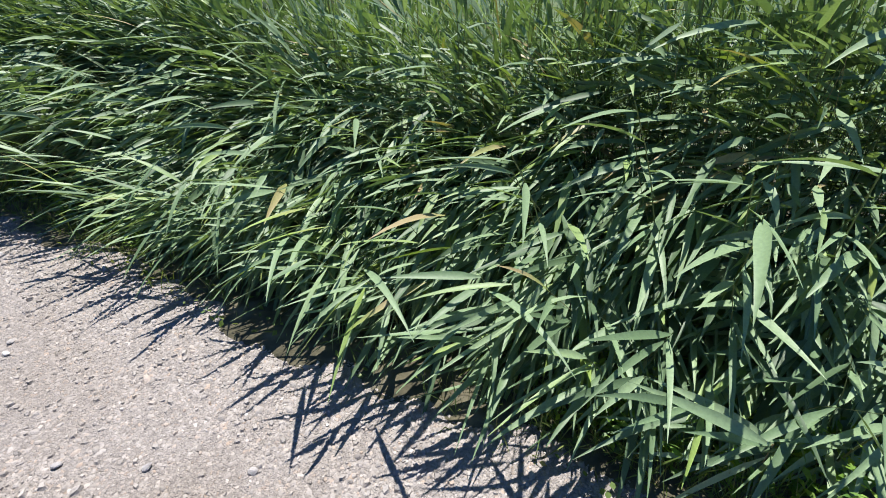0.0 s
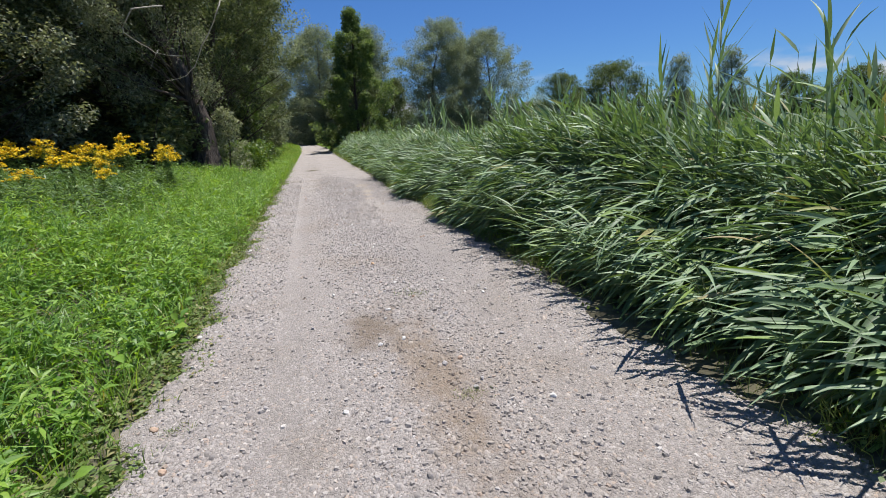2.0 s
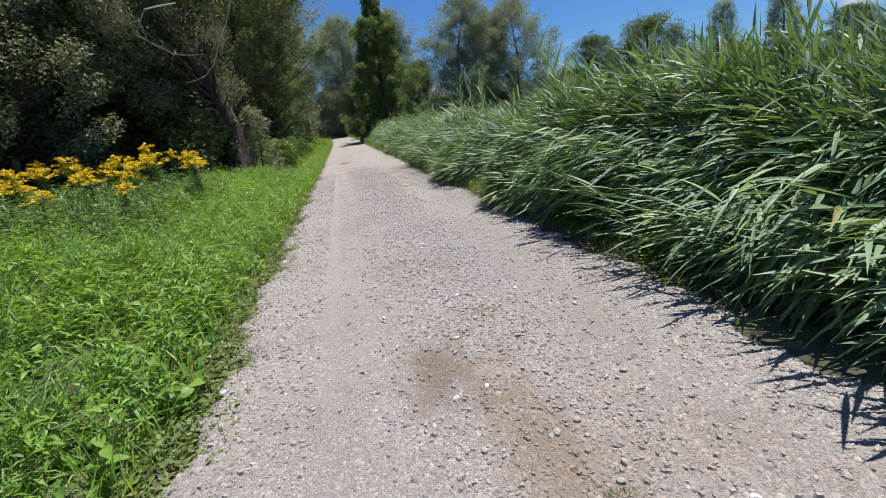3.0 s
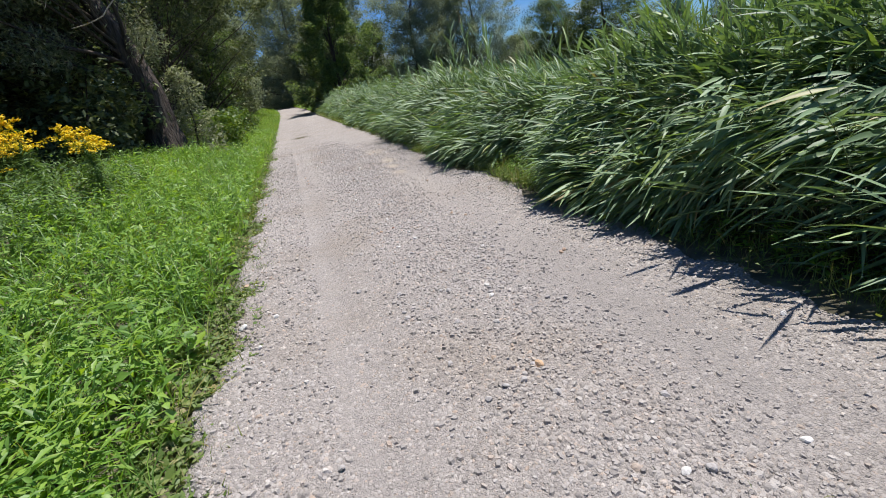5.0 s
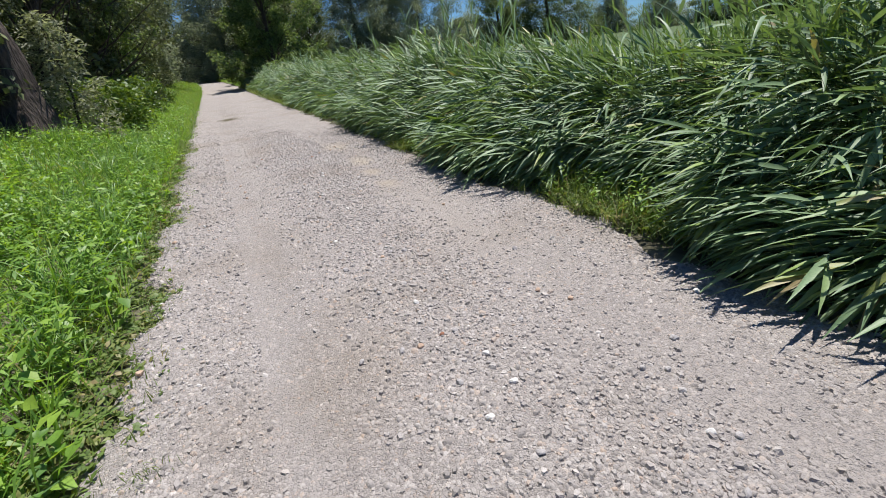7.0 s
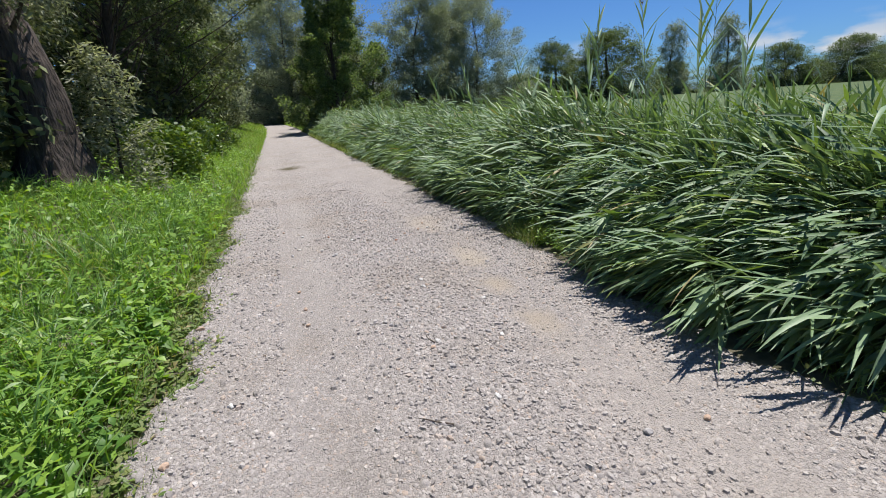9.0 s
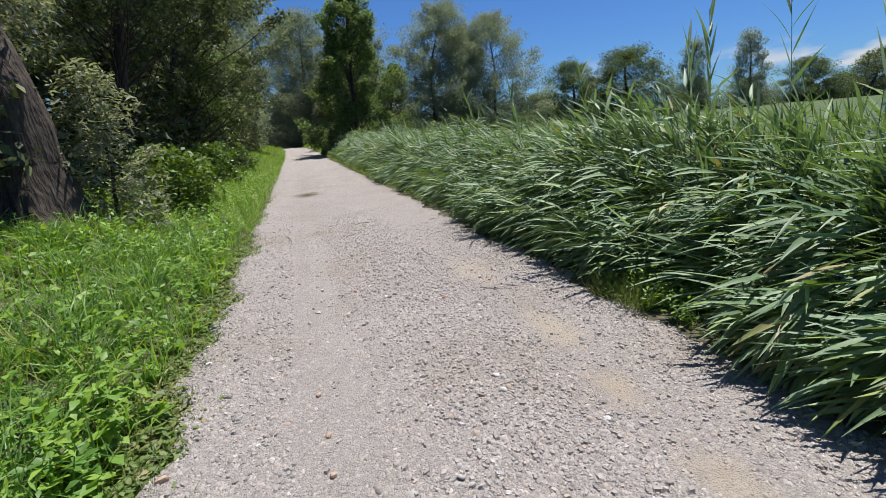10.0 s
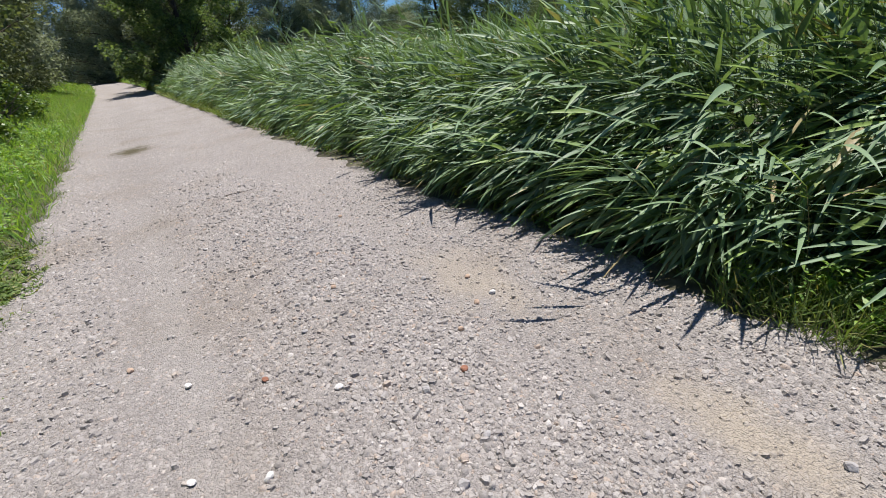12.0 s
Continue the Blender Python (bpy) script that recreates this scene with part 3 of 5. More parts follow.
def uneven(x, y, cell, row=0):
    """Smooth random swell over the ground, -1 to 1, in cells of the given size."""
    u, v = (np.asarray(x, float) + 30) / cell, (np.asarray(y, float) + 10) / cell
    i, j = np.floor(u).astype(int), np.floor(v).astype(int)
    a, b = smooth_step(u - i, 0, 1), smooth_step(v - j, 0, 1)
    at = lambda p, q: TABLE[(p + row) % 64, q % 256]
    return (at(i, j) * (1 - a) + at(i + 1, j) * a) * (1 - b) + (at(i, j + 1) * (1 - a) + at(i + 1, j + 1) * a) * b


def reed_stand(n, x0, x1, y0, y1, tall, rng, leaves=9, segs=4, fold=0.25, lean=0.42, wide=0.026, front=False, upright=False):
    """Reeds bowed by the wind towards the path. Returns leaf and stem arrays."""
    bx, by = rng.uniform(x0, x1, n), rng.uniform(y0, y1, n)
    clump = uneven(bx, by, 0.75) + 0.6 * uneven(bx, by, 0.4, 9)
    if front:
        edge = np.interp(by, [0, 3.8, 5.0, 6.2, 7.5, 8.3, 9.5, 9.95, 11.0, 11.7, 12.6, 13.5, 14.2, 15, 15.4, 16, 19, 25], [0.32, 0.27, 0.16, 0.26, 0.12, -0.12, -0.20, 0.38, 0.38, 0.05, -0.12, -0.22, 0.34, 0.42, 0.1, 0.0, 0.06, 0.05])
        bx = bx + (edge + 0.2 * clump) * (x1 - bx) / (x1 - x0)
    stay = ~((by > 9.85) & (by < 11.3) & (bx < 3.62))
    bx, by, clump = bx[stay], by[stay], clump[stay]
    n = len(bx)
    hollow = smooth_step(by, 5.9, 6.4) * (1 - smooth_step(by, 7.4, 8.0)) + 0.6 * smooth_step(by, 14.1, 14.4) * (1 - smooth_step(by, 14.9, 15.2))
    if front:
        edge = edge[stay]
    bx = bx + bend_x(by)
    bz = height(bx, by)
    tall = tall * np.interp(by, [0, 4, 8, 10.5, 12.5, 20, 22], [1.10, 1.08, 1.02, 0.93, 0.79, 0.80, 0.88])
    full = tall if not front else np.clip(0.52 + np.interp(by, [5.6, 6.2, 7.7, 8.2, 11, 13], [0.84, 1.3, 1.3, 0.84, 0.84, 0.66]) * (bx - bend_x(by) - 3.18 - edge), 0.42 + 0.9 * hollow, tall) * (1 - 0.2 * clump)
    ht = full * rng.uniform(0.76, 1.12, n) * (0.95 + 0.12 * np.sin(by * 0.9 + bx * 1.3))
    az = WIND + rng.normal(size=n) * 0.3 + 0.35 * uneven(bx, by, 0.8, 31)
    ln = np.clip(lean * (1 - 0.35 * smooth_step(bx - bend_x(by), 3.7, 4.5)) * (1 + 0.45 * uneven(bx, by, 0.6, 20)) + rng.normal(size=n) * 0.14, 0.05, 1.2)
    K = 4
    s = np.linspace(0, 1, K)
    ang = ln[:, None] * (0.45 + 0.85 * s[None] ** 1.2)
    d = np.stack([np.sin(ang) * np.cos(az)[:, None], np.sin(ang) * np.sin(az)[:, None], np.cos(ang)], -1)
    p = np.stack([bx, by, bz], -1)[:, None, :] + np.concatenate([np.zeros((n, 1, 3)), np.cumsum(d[:, :-1] * (ht / (K - 1))[:, None, None], 1)], 1)
    # stems: thin three-sided rods
    r = 0.0035 * (1 - 0.6 * s)
    off = np.array([[1, 0, 0], [-0.5, 0.87, 0], [-0.5, -0.87, 0]])
    sv = (p[:, :, None, :] + r[None, :, None, None] * off[None, None]).reshape(-1, 3)
    i = np.arange(K - 1)[:, None] * 3
    j = np.arange(3)[None]
    quad = np.stack([i + j, i + (j + 1) % 3, i + 3 + (j + 1) % 3, i + 3 + j], -1).reshape(-1, 4)
    sf = (np.arange(n)[:, None, None] * K * 3 + quad[None]).reshape(-1, 4)
    # leaves, alternate up the stem, blown to leeward, each rolled its own way
    low = (0.24 if front else 0.18) + (0.3 * hollow[:, None] if front else 0)
    t = low + (1 - low) * np.linspace(0, 1, leaves)[None] + rng.normal(size=(n, leaves)) * 0.03
    t = np.clip(t, 0.02, 1)
    idx = np.minimum((t * (K - 1)).astype(int), K - 2)
    fr = t * (K - 1) - idx
    rows = np.arange(n)[:, None]
    base = (p[rows, idx] * (1 - fr[..., None]) + p[rows, idx + 1] * fr[..., None]).reshape(-1, 3)
    N = len(base)
    tt = t.ravel()
    drift = 0.45 * uneven(bx, by, 0.7, 31) + 0.25 * uneven(bx, by, 0.33, 44)
    hd = WIND + np.repeat(drift + rng.normal(size=n) * 0.28, leaves) + rng.normal(size=N) * 0.18 + np.where(np.tile(np.arange(leaves) % 2, n) > 0, 0.26, -0.26)
    lift = np.repeat(rng.normal(-0.22 if front else -0.15, 0.22, n), leaves) + rng.normal(size=N) * 0.16 + 0.42 * tt
    if front:
        inner = np.repeat(smooth_step(bx - bend_x(by) - 3.18 - edge, 0.5, 1.2), leaves)
        hd = hd + rng.normal(size=N) * 0.75 * inner
        lift = lift + inner * (0.05 + 0.5 * tt) - 0.30 * (1 - inner)
    if upright:
        hd = hd + rng.normal(size=N) * 1.0
        lift = lift + 0.25 + 0.62 * tt
    drp = np.abs(rng.normal(0.34, 0.22, N)) + 0.25 * (1 - tt)
    ll = rng.uniform(0.27, 0.58, N) * (0.75 + 0.35 * np.sin(np.pi * np.clip(tt, 0, 1)))
    ww = wide * rng.uniform(0.6, 1.25, N) * (0.7 + 0.6 * ll)
    lv, lf = blades(base, hd, lift, drp, ll, ww, segs, fold, np.repeat(rng.normal(size=n) * 0.35, leaves) + rng.normal(size=N) * 0.3, 0.26, 1.2)
    return (lv, lf), (sv, sf)


def reed_bed(name, stands, label):
    leaf_v, leaf_f = joined([a for a, _ in stands])
    stem_v, stem_f = joined([b for _, b in stands])
    v = np.concatenate([leaf_v, stem_v])
    f = np.concatenate([leaf_f, stem_f + len(leaf_v)])
    slot = np.concatenate([np.zeros(len(leaf_f), int), np.ones(len(stem_f), int)])
    return tagged(mesh_ob(name, v, f, [M_REED, M_REED_STEM], slot=slot), label, "reeds", kind="stuff")


r1 = np.random.default_rng(11)
reed_bed("reed_bed", [
    reed_stand(3500, 3.18, 4.9, 0.2, 20.5, 1.8, r1, 10, 4, 0.22, 0.48, 0.043, True),
    reed_stand(160, 3.15, 3.5, 0.6, 20.5, 0.85, r1, 7, 5, 0.25, 0.68, 0.038),
    reed_stand(850, 4.7, 5.9, 0.2, 21, 1.68, r1, 9, 3, 0, 0.36, 0.038, False, True),
    reed_stand(260, 4.5, 6.8, 0.8, 6.2, 1.62, r1, 9, 3, 0, 0.3, 0.036, False, True),
    reed_stand(260, 3.9, 6.6, 0.8, 24, 1.85, r1, 8, 4, 0.22, 0.22, 0.036, False, True),
    reed_stand(260, 3.9, 7.0, 24, 56, 2.0, r1, 8, 3, 0, 0.22, 0.044, False, True),
    reed_stand(650, 5.8, 8.5, -1, 24, 1.68, r1, 8, 3, 0, 0.3, 0.040, False, True),
    reed_stand(2000, 3.15, 4.9, 20.5, 55, 1.8, r1, 8, 3, 0, 0.45, 0.048, True),
    reed_stand(1100, 4.4, 6.4, 20.5, 55, 1.8, r1, 8, 3, 0, 0.42, 0.048),
    reed_stand(900, 6.0, 11.0, 24, 58, 1.85, r1, 7, 3, 0, 0.35, 0.055),
], "dense green reeds bowed by the wind over the path's edge")


def reed_plant(name, tall, lean, leaves, rng, plume=False, upright=False, label="", broad=1.0):
    """One reed: a jointed stem and its long leaves, each a part."""
    root = empty(name)
    s = np.linspace(0, 1, 9)
    ang = lean * (0.4 + 0.9 * s ** 1.3)
    d = np.stack([-np.sin(ang), 0.28 * np.sin(ang), np.cos(ang)], -1)
    p = np.concatenate([np.zeros((1, 3)), np.cumsum(d[:-1] * tall / 8, 0)])
    rad = 0.005 * (1 - 0.65 * s)
    mesh_ob("stem", *tube(p, rad, 6), M_REED_STEM, root)
    lo = 0.42 if upright else 0.15
    fan = rng.uniform(0.6, 2.2)
    for k in range(leaves):
        t = lo + (0.97 - lo) * (k / (leaves - 1)) ** (0.6 if upright else 1)
        at = np.array([[np.interp(t, s, p[:, c]) for c in range(3)]])
        hd = WIND + rng.normal(0, 0.35) + (0.45 if k % 2 else -0.45)
        if upright and t > 0.5:
            hd = fan + (np.pi if k % 2 else 0) + rng.normal(0, 0.25)
            lift, drp = rng.normal(0.75, 0.14) + 0.45 * t, rng.normal(0.25, 0.15)
        else:
            lift, drp = rng.normal(0.0, 0.2) + 0.3 * t, rng.normal(0.5, 0.2)
        v, f = blades(at, hd, lift, drp, rng.uniform(0.30, 0.5) * broad ** 0.5, rng.uniform(0.022, 0.036) * broad, 7, 0.28, rng.normal(0, 0.4), 0.26)
        mesh_ob("leaf", v, f, M_REED, root)
    if plume:
        n = 160
        t = rng.uniform(0, 1, n) ** 1.2
        top = p[-1] + np.stack([-0.05 * t, 0 * t, 0.26 * t], -1)
        v, f = blades(top, rng.uniform(0, 6.28, n), 0.9 + 0.3 * t, 0.5, 0.07 * (1.15 - t), 0.004, 2, 0)
        mesh_ob("plume", v, f, M_PLUME, root)
    return tagged(root, label, "reed")


r2 = np.random.default_rng(23)
front_kinds = [reed_plant("reed", t, l, n, r2, label="green reed hanging over the gravel edge")
               for t, l, n in ((0.6, 0.55, 7), (0.8, 0.55, 8), (0.5, 0.65, 7), (1.15, 0.55, 9), (1.35, 0.6, 9), (1.5, 0.5, 10), (1.2, 0.7, 9), (1.6, 0.5, 10))]
for k, ob in enumerate(front_kinds):
    ob.location = (3.12 + 0.06 * k, 3.0 + k * 0.9, float(height(3.12 + 0.06 * k, 3.0 + k * 0.9)))
    tagged(ob, group="reeds along the path edge")
yy = 1.4
while yy < 19.5:
    pick = int(r2.integers(8))
    x = (r2.uniform(3.08, 3.5) if pick < 3 else r2.uniform(3.6, 4.4)) + (0.45 if 9.8 < yy < 11.4 or 6.1 < yy < 7.7 or 14.2 < yy < 15.0 else 0)
    copy_thing(front_kinds[pick], pose(x, yy, float(height(x, yy)), 0, 0, r2.uniform(-32, 26)))
    yy += r2.uniform(0.06, 0.2)
shoot = reed_plant("reed", 1.25, 1.15, 7, r2, label="single long reed shoot arching far over the gravel")
shoot.location = (3.2, 15.6, float(height(3.2, 15.6)))
tagged(shoot, group="reeds along the path edge")
for x, y, t, l in ((3.75, 1.8, 1.5, 0.42), (3.6, 2.15, 1.2, 0.5), (3.55, 15.3, 1.15, 0.55), (3.5, 15.8, 1.0, 0.6)):
    ob = reed_plant("reed", t, l, 8, r2, label="vigorous reed with broad drooping leaves", broad=1.6)
    ob.location = (x, y, float(height(x, y)))
    tagged(ob, group="reeds along the path edge")
TALL = [(4.3, 3.1, 2.8, 0.22, True), (4.2, 2.95, 2.1, 0.10, False), (4.35, 3.2, 2.15, 0.05, False), (4.3, 3.75, 2.2, 0.12, False), (4.3, 4.75, 3.0, 0.06, True), (4.2, 4.6, 2.3, 0.10, False), (4.45, 4.95, 2.3, 0.06, False),
        (4.3, 5.25, 2.15, 0.15, False), (4.4, 2.85, 2.0, 0.10, False), (4.3, 2.6, 1.95, 0.08, False), (4.2, 8.3, 2.45, 0.45, False), (4.3, 8.6, 2.3, 0.40, False), (4.4, 13.9, 2.45, 0.06, False),
        (4.25, 13.75, 2.2, 0.10, False), (4.5, 14.1, 2.3, 0.05, False), (4.3, 15.3, 2.5, 0.08, False), (4.4, 15.6, 2.3, 0.10, False), (4.4, 14.6, 2.5, 0.12, True), (4.3, 13.45, 2.15, 0.10, False),
        (4.5, 17.4, 2.2, 0.14, False), (4.3, 19.0, 2.2, 0.2, False), (4.6, 21.5, 2.25, 0.25, False), (4.2, 24.5, 2.3, 0.3, False), (4.3, 11.0, 1.95, 0.25, False), (4.2, 6.6, 2.0, 0.3, False)]
for x, y, t, l, pl in TALL:
    ob = reed_plant("tall_reed", t, l, 11, r2, pl, True, "tall reed standing above the others against the sky" + (", with a plume" if pl else ""))
    ob.location = (x, y, float(height(x, y)))
    ob.rotation_euler = (0, 0, r2.uniform(-0.5, 0.5))
    tagged(ob, group="tall reeds")


# ---- verge: grass, weeds, flowers ----
r3 = np.random.default_rng(31)


def scatter(n, x0, x1, y0, y1, rng, keep=None):
    x, y = rng.uniform(x0, x1, n), rng.uniform(y0, y1, n)
    if keep is not None:
        k = rng.uniform(size=n) < keep(x, y)
        x, y = x[k], y[k]
    x = x + bend_x(y)
    return np.stack([x, y, height(x, y)], -1)


def patchy(x, y, phase):
    return 0.5 + 0.5 * np.sin(x * 1.9 + phase + 1.3 * np.sin(y * 0.8)) * np.sin(y * 1.15 + phase * 2 + np.sin(x * 1.4))


def grass(base, lo, hi, rng, wide=0.006):
    n = len(base)
    return blades(base, rng.uniform(0, 6.28, n), rng.normal(1.3, 0.22, n), rng.normal(0.9, 0.45, n), rng.uniform(lo, hi, n), wide * rng.uniform(0.7, 1.4, n), 2, 0, rng.normal(size=n) * 0.6, 0.3)


def ragged(x, y):
    """Growth thins out over the path's uneven edge."""
    return np.clip((LEFT + 0.10 + wobble(y) + 0.05 * np.sin(y * 3.7 + 2) + 0.04 * np.sin(y * 9.1) + 0.05 - x) * 8, 0.0, 1)


def bloom(x, y):
    """Little grass where the goldenrods stand."""
    return 1 - 0.85 * smooth_step(-x, 2.3, 2.9) * smooth_step(y, 8.6, 9.6) * (1 - smooth_step(y, 14.5, 16))


def weed_arrays(base, tall, rng, leaf=0.075, rows=7, fold=0, broad=0.42):
    """Leafy stalks: leaves in pairs up each stalk."""
    n = len(base)
    h = tall * rng.uniform(0.6, 1.25, n)
    t = np.linspace(0.2, 1, rows)[None] + rng.normal(size=(n, rows)) * 0.03
    tilt = rng.normal(size=(n, 1, 2)) * 0.16
    at = base[:, None, :] + np.concatenate([tilt * (t * h[:, None])[..., None], (t * h[:, None])[..., None]], -1)
    at = np.repeat(at.reshape(-1, 3), 2, 0)
    N = len(at)
    hd = rng.uniform(0, 6.28, N // 2)
    hd = np.stack([hd, hd + np.pi], -1).ravel() + rng.normal(size=N) * 0.4
    tt = np.repeat(t.ravel(), 2)
    sz = leaf * rng.uniform(0.6, 1.35, N) * (1.25 - 0.55 * tt)
    return blades(at, hd, rng.normal(0.35, 0.3, N), rng.normal(0.8, 0.3, N), sz, sz * broad, 2, fold, rng.normal(size=N) * 0.3, 0.45)


near_grass = [grass(scatter(26000, -3.8, -0.70, 0.0, 20, r3, lambda x, y: (0.6 + 0.4 * patchy(x, y, 0)) * bloom(x, y)), 0.20, 0.50, r3, 0.010),
              grass(scatter(22000, -3.4, -0.55, 20, 60, r3), 0.2, 0.42, r3, 0.016),
              grass(scatter(6000, -4.5, -0.5, 60, 110, r3), 0.3, 0.6, r3, 0.04),
              grass(scatter(6000, 2.9, 5.5, 54, 110, r3), 0.3, 0.7, r3, 0.04),
              grass(scatter(5000, -6.0, -3.4, 2, 22, r3, bloom), 0.25, 0.6, r3, 0.012)]
tagged(mesh_ob("grass", *joined(near_grass), M_GRASS), "lush bright green grass on the verge", "grass", kind="stuff")
roots = scatter(620, -3.6, -0.95, 0.6, 20, r3, lambda x, y: (0.25 + 0.75 * patchy(x * 1.3, y * 1.1, 3.0)) * bloom(x, y))
many = np.repeat(roots, 46, 0) + r3.normal(size=(len(roots) * 46, 3)) * np.array([0.05, 0.05, 0])
reach = np.repeat(r3.uniform(0.32, 0.72, len(roots)), 46) * r3.uniform(0.6, 1.1, len(many))
tussocks = blades(many, r3.uniform(0, 6.28, len(many)), r3.normal(1.25, 0.18, len(many)), r3.normal(1.35, 0.4, len(many)), reach, 0.009 * r3.uniform(0.7, 1.5, len(many)), 4, 0, r3.normal(size=len(many)) * 0.4, 0.3, 1.5)
tagged(mesh_ob("grass_tussocks", *tussocks, M_TUSSOCK), "long arching green grass tussocks among the weeds", "grass", kind="stuff")
edge_grass = [grass(scatter(9500, 2.78, 3.35, 0.5, 26, r3, lambda x, y: (0.3 + 0.7 * patchy(x * 0.3, y * 1.2, 2)) * np.clip((x - 2.78 + wobble(y + 3)) * 5, 0, 1)), 0.06, 0.26, r3, 0.006),
              grass(scatter(9000, 2.8, 3.25, 26, 56, r3), 0.15, 0.4, r3, 0.018),
              small_leaves(scatter(3500, 2.78, 3.35, 0.5, 30, r3, lambda x, y: patchy(x * 0.3, y * 1.4, 4)) + np.array([0, 0, 0.05]) + np.abs(r3.normal(size=(1, 3))) * 0, 0.035, 0.7, 0.6, r3)]
bay = lambda x, y: np.clip((x - 2.78 - 0.5 * np.abs((y - 10.4) / 1.15) ** 2 * 0.6) * 6, 0, 1)
edge_grass += [grass(scatter(3600, 2.78, 3.7, 9.3, 11.5, r3, bay), 0.10, 0.40, r3, 0.008), small_leaves(scatter(1500, 2.85, 3.7, 9.3, 11.5, r3, bay) + np.array([0, 0, 0.10]), 0.06, 0.6, 0.5, r3),
               grass(scatter(1300, 2.9, 3.5, 5.9, 8.4, r3), 0.08, 0.26, r3, 0.007), grass(scatter(900, 2.95, 3.4, 1.8, 2.8, r3), 0.10, 0.30, r3, 0.008), grass(scatter(900, 2.75, 3.2, 14.6, 15.2, r3), 0.10, 0.30, r3, 0.008)]
foot_herbs = [weed_arrays(scatter(n, x0, x1, y0, y1, r3), tall, r3, 0.06, 6, 0, 0.4) for n, x0, x1, y0, y1, tall in
              ((120, 3.0, 3.7, 1.6, 2.7, 0.3), (120, 3.05, 3.7, 5.8, 8.4, 0.22), (240, 3.0, 3.8, 9.5, 11.4, 0.32), (110, 2.9, 3.5, 14.2, 15.3, 0.22), (160, 2.9, 3.3, 16, 30, 0.18))]
tagged(mesh_ob("foot_herbs", *joined(foot_herbs), M_WEED), "low leafy green herbs growing in gaps at the reeds' foot", "herbs", kind="stuff")
tagged(mesh_ob("edge_grass", *joined(edge_grass), M_FRINGE), "short grass and herbs at the foot of the reeds", "grass", kind="stuff")


weed_sets = [weed_arrays(scatter(1900, -3.4, -0.80, 0.8, 9, r3, lambda x, y: 0.35 + 0.65 * patchy(x, y, 2.0)), 0.42, r3, 0.115, 8, 0.2, 0.24),
             weed_arrays(scatter(1300, -3.6, -0.80, 9, 14.5, r3, lambda x, y: (0.4 + 0.6 * patchy(x, y, 2.0)) * bloom(x, y)), 0.42, r3, 0.105, 7, 0, 0.26),
             weed_arrays(scatter(2200, -3.4, -0.8, 13.5, 32, r3, lambda x, y: 0.25 + 0.75 * patchy(x, y, 1.0)), 0.36, r3, 0.10, 5, 0, 0.5),
             weed_arrays(scatter(1100, -2.8, -0.62, 1.0, 20, r3, lambda x, y: 0.15 + 0.85 * patchy(x * 1.6, y * 1.5, 5.0)), 0.30, r3, 0.10, 3, 0.2, 0.75),
             weed_arrays(scatter(500, -7, -3.2, 1, 8, r3), 0.6, r3, 0.10, 8, 0, 0.28)]
tagged(mesh_ob("weeds", *joined(weed_sets), M_WEED), "bright green leafy weeds crowding the verge", "weeds", kind="stuff")


stalks = [weed_arrays(scatter(420, -7, -3.2, 7, 16, r3, bloom), 0.65, r3, 0.11, 9, 0, 0.24), weed_arrays(scatter(900, -6.6, -2.3, 8.6, 14, r3), 0.62, r3, 0.14, 11, 0, 0.2)]
tagged(mesh_ob("leafy_stalks", *joined(stalks), M_GOLD_LEAF), "dark green goldenrod stalks not yet in bloom", "goldenrod", kind="stuff")
fringe = [grass(scatter(15000, -1.05, -0.38, 0.5, 26, r3, ragged), 0.05, 0.16, r3, 0.007),
          weed_arrays(scatter(6500, -0.95, -0.34, 1.0, 20, r3, ragged), 0.05, r3, 0.055, 2, 0, 0.7)]
tagged(mesh_ob("verge_fringe", *joined(fringe), M_FRINGE), "low trampled olive-green fringe along the gravel edge", "grass", kind="stuff")


def weed_plant(rng, label, tall=0.42, leaf=0.11, rows=6):
    root = empty("weed_plant")
    p = wander((0, 0, 0), (rng.normal() * 0.12, rng.normal() * 0.12, 1), tall, 5, rng, 0.06)
    mesh_ob("stem", *tube(p, np.linspace(0.005, 0.002, 6), 5), M_WEED, root)
    for k in range(rows):
        t = 0.25 + 0.75 * k / (rows - 1)
        at = np.array([[np.interp(t, np.linspace(0, 1, 6), p[:, c]) for c in range(3)]])
        h0 = k * 2.2 + rng.normal() * 0.3
        for h in (h0, h0 + np.pi):
            v, f = blades(at, h, rng.normal(0.35, 0.15), 0.8, leaf * rng.uniform(0.8, 1.2), leaf * 0.5, 5, 0.2, rng.normal() * 0.2, 0.42)
            mesh_ob("leaf", v, f, M_WEED, root)
    return tagged(root, label, "plant", "broad-leaved weeds on the verge")


weed_kinds = [weed_plant(r3, "broad-leaved bright green weed on the grass verge", t, l, n) for t, l, n in ((0.30, 0.11, 4), (0.42, 0.10, 5), (0.24, 0.13, 3))]
for k, ob in enumerate(weed_kinds):
    ob.location = (-1.0, 4.2 + 2.1 * k, float(height(-1.0, 4.2 + 2.1 * k)))
for k in range(34):
    x, y = r3.uniform(-1.9, -0.75), r3.uniform(3.2, 19)
    copy_thing(weed_kinds[k % 3], pose(x, y, float(height(x, y)), 0, 0, r3.uniform(0, 360)))
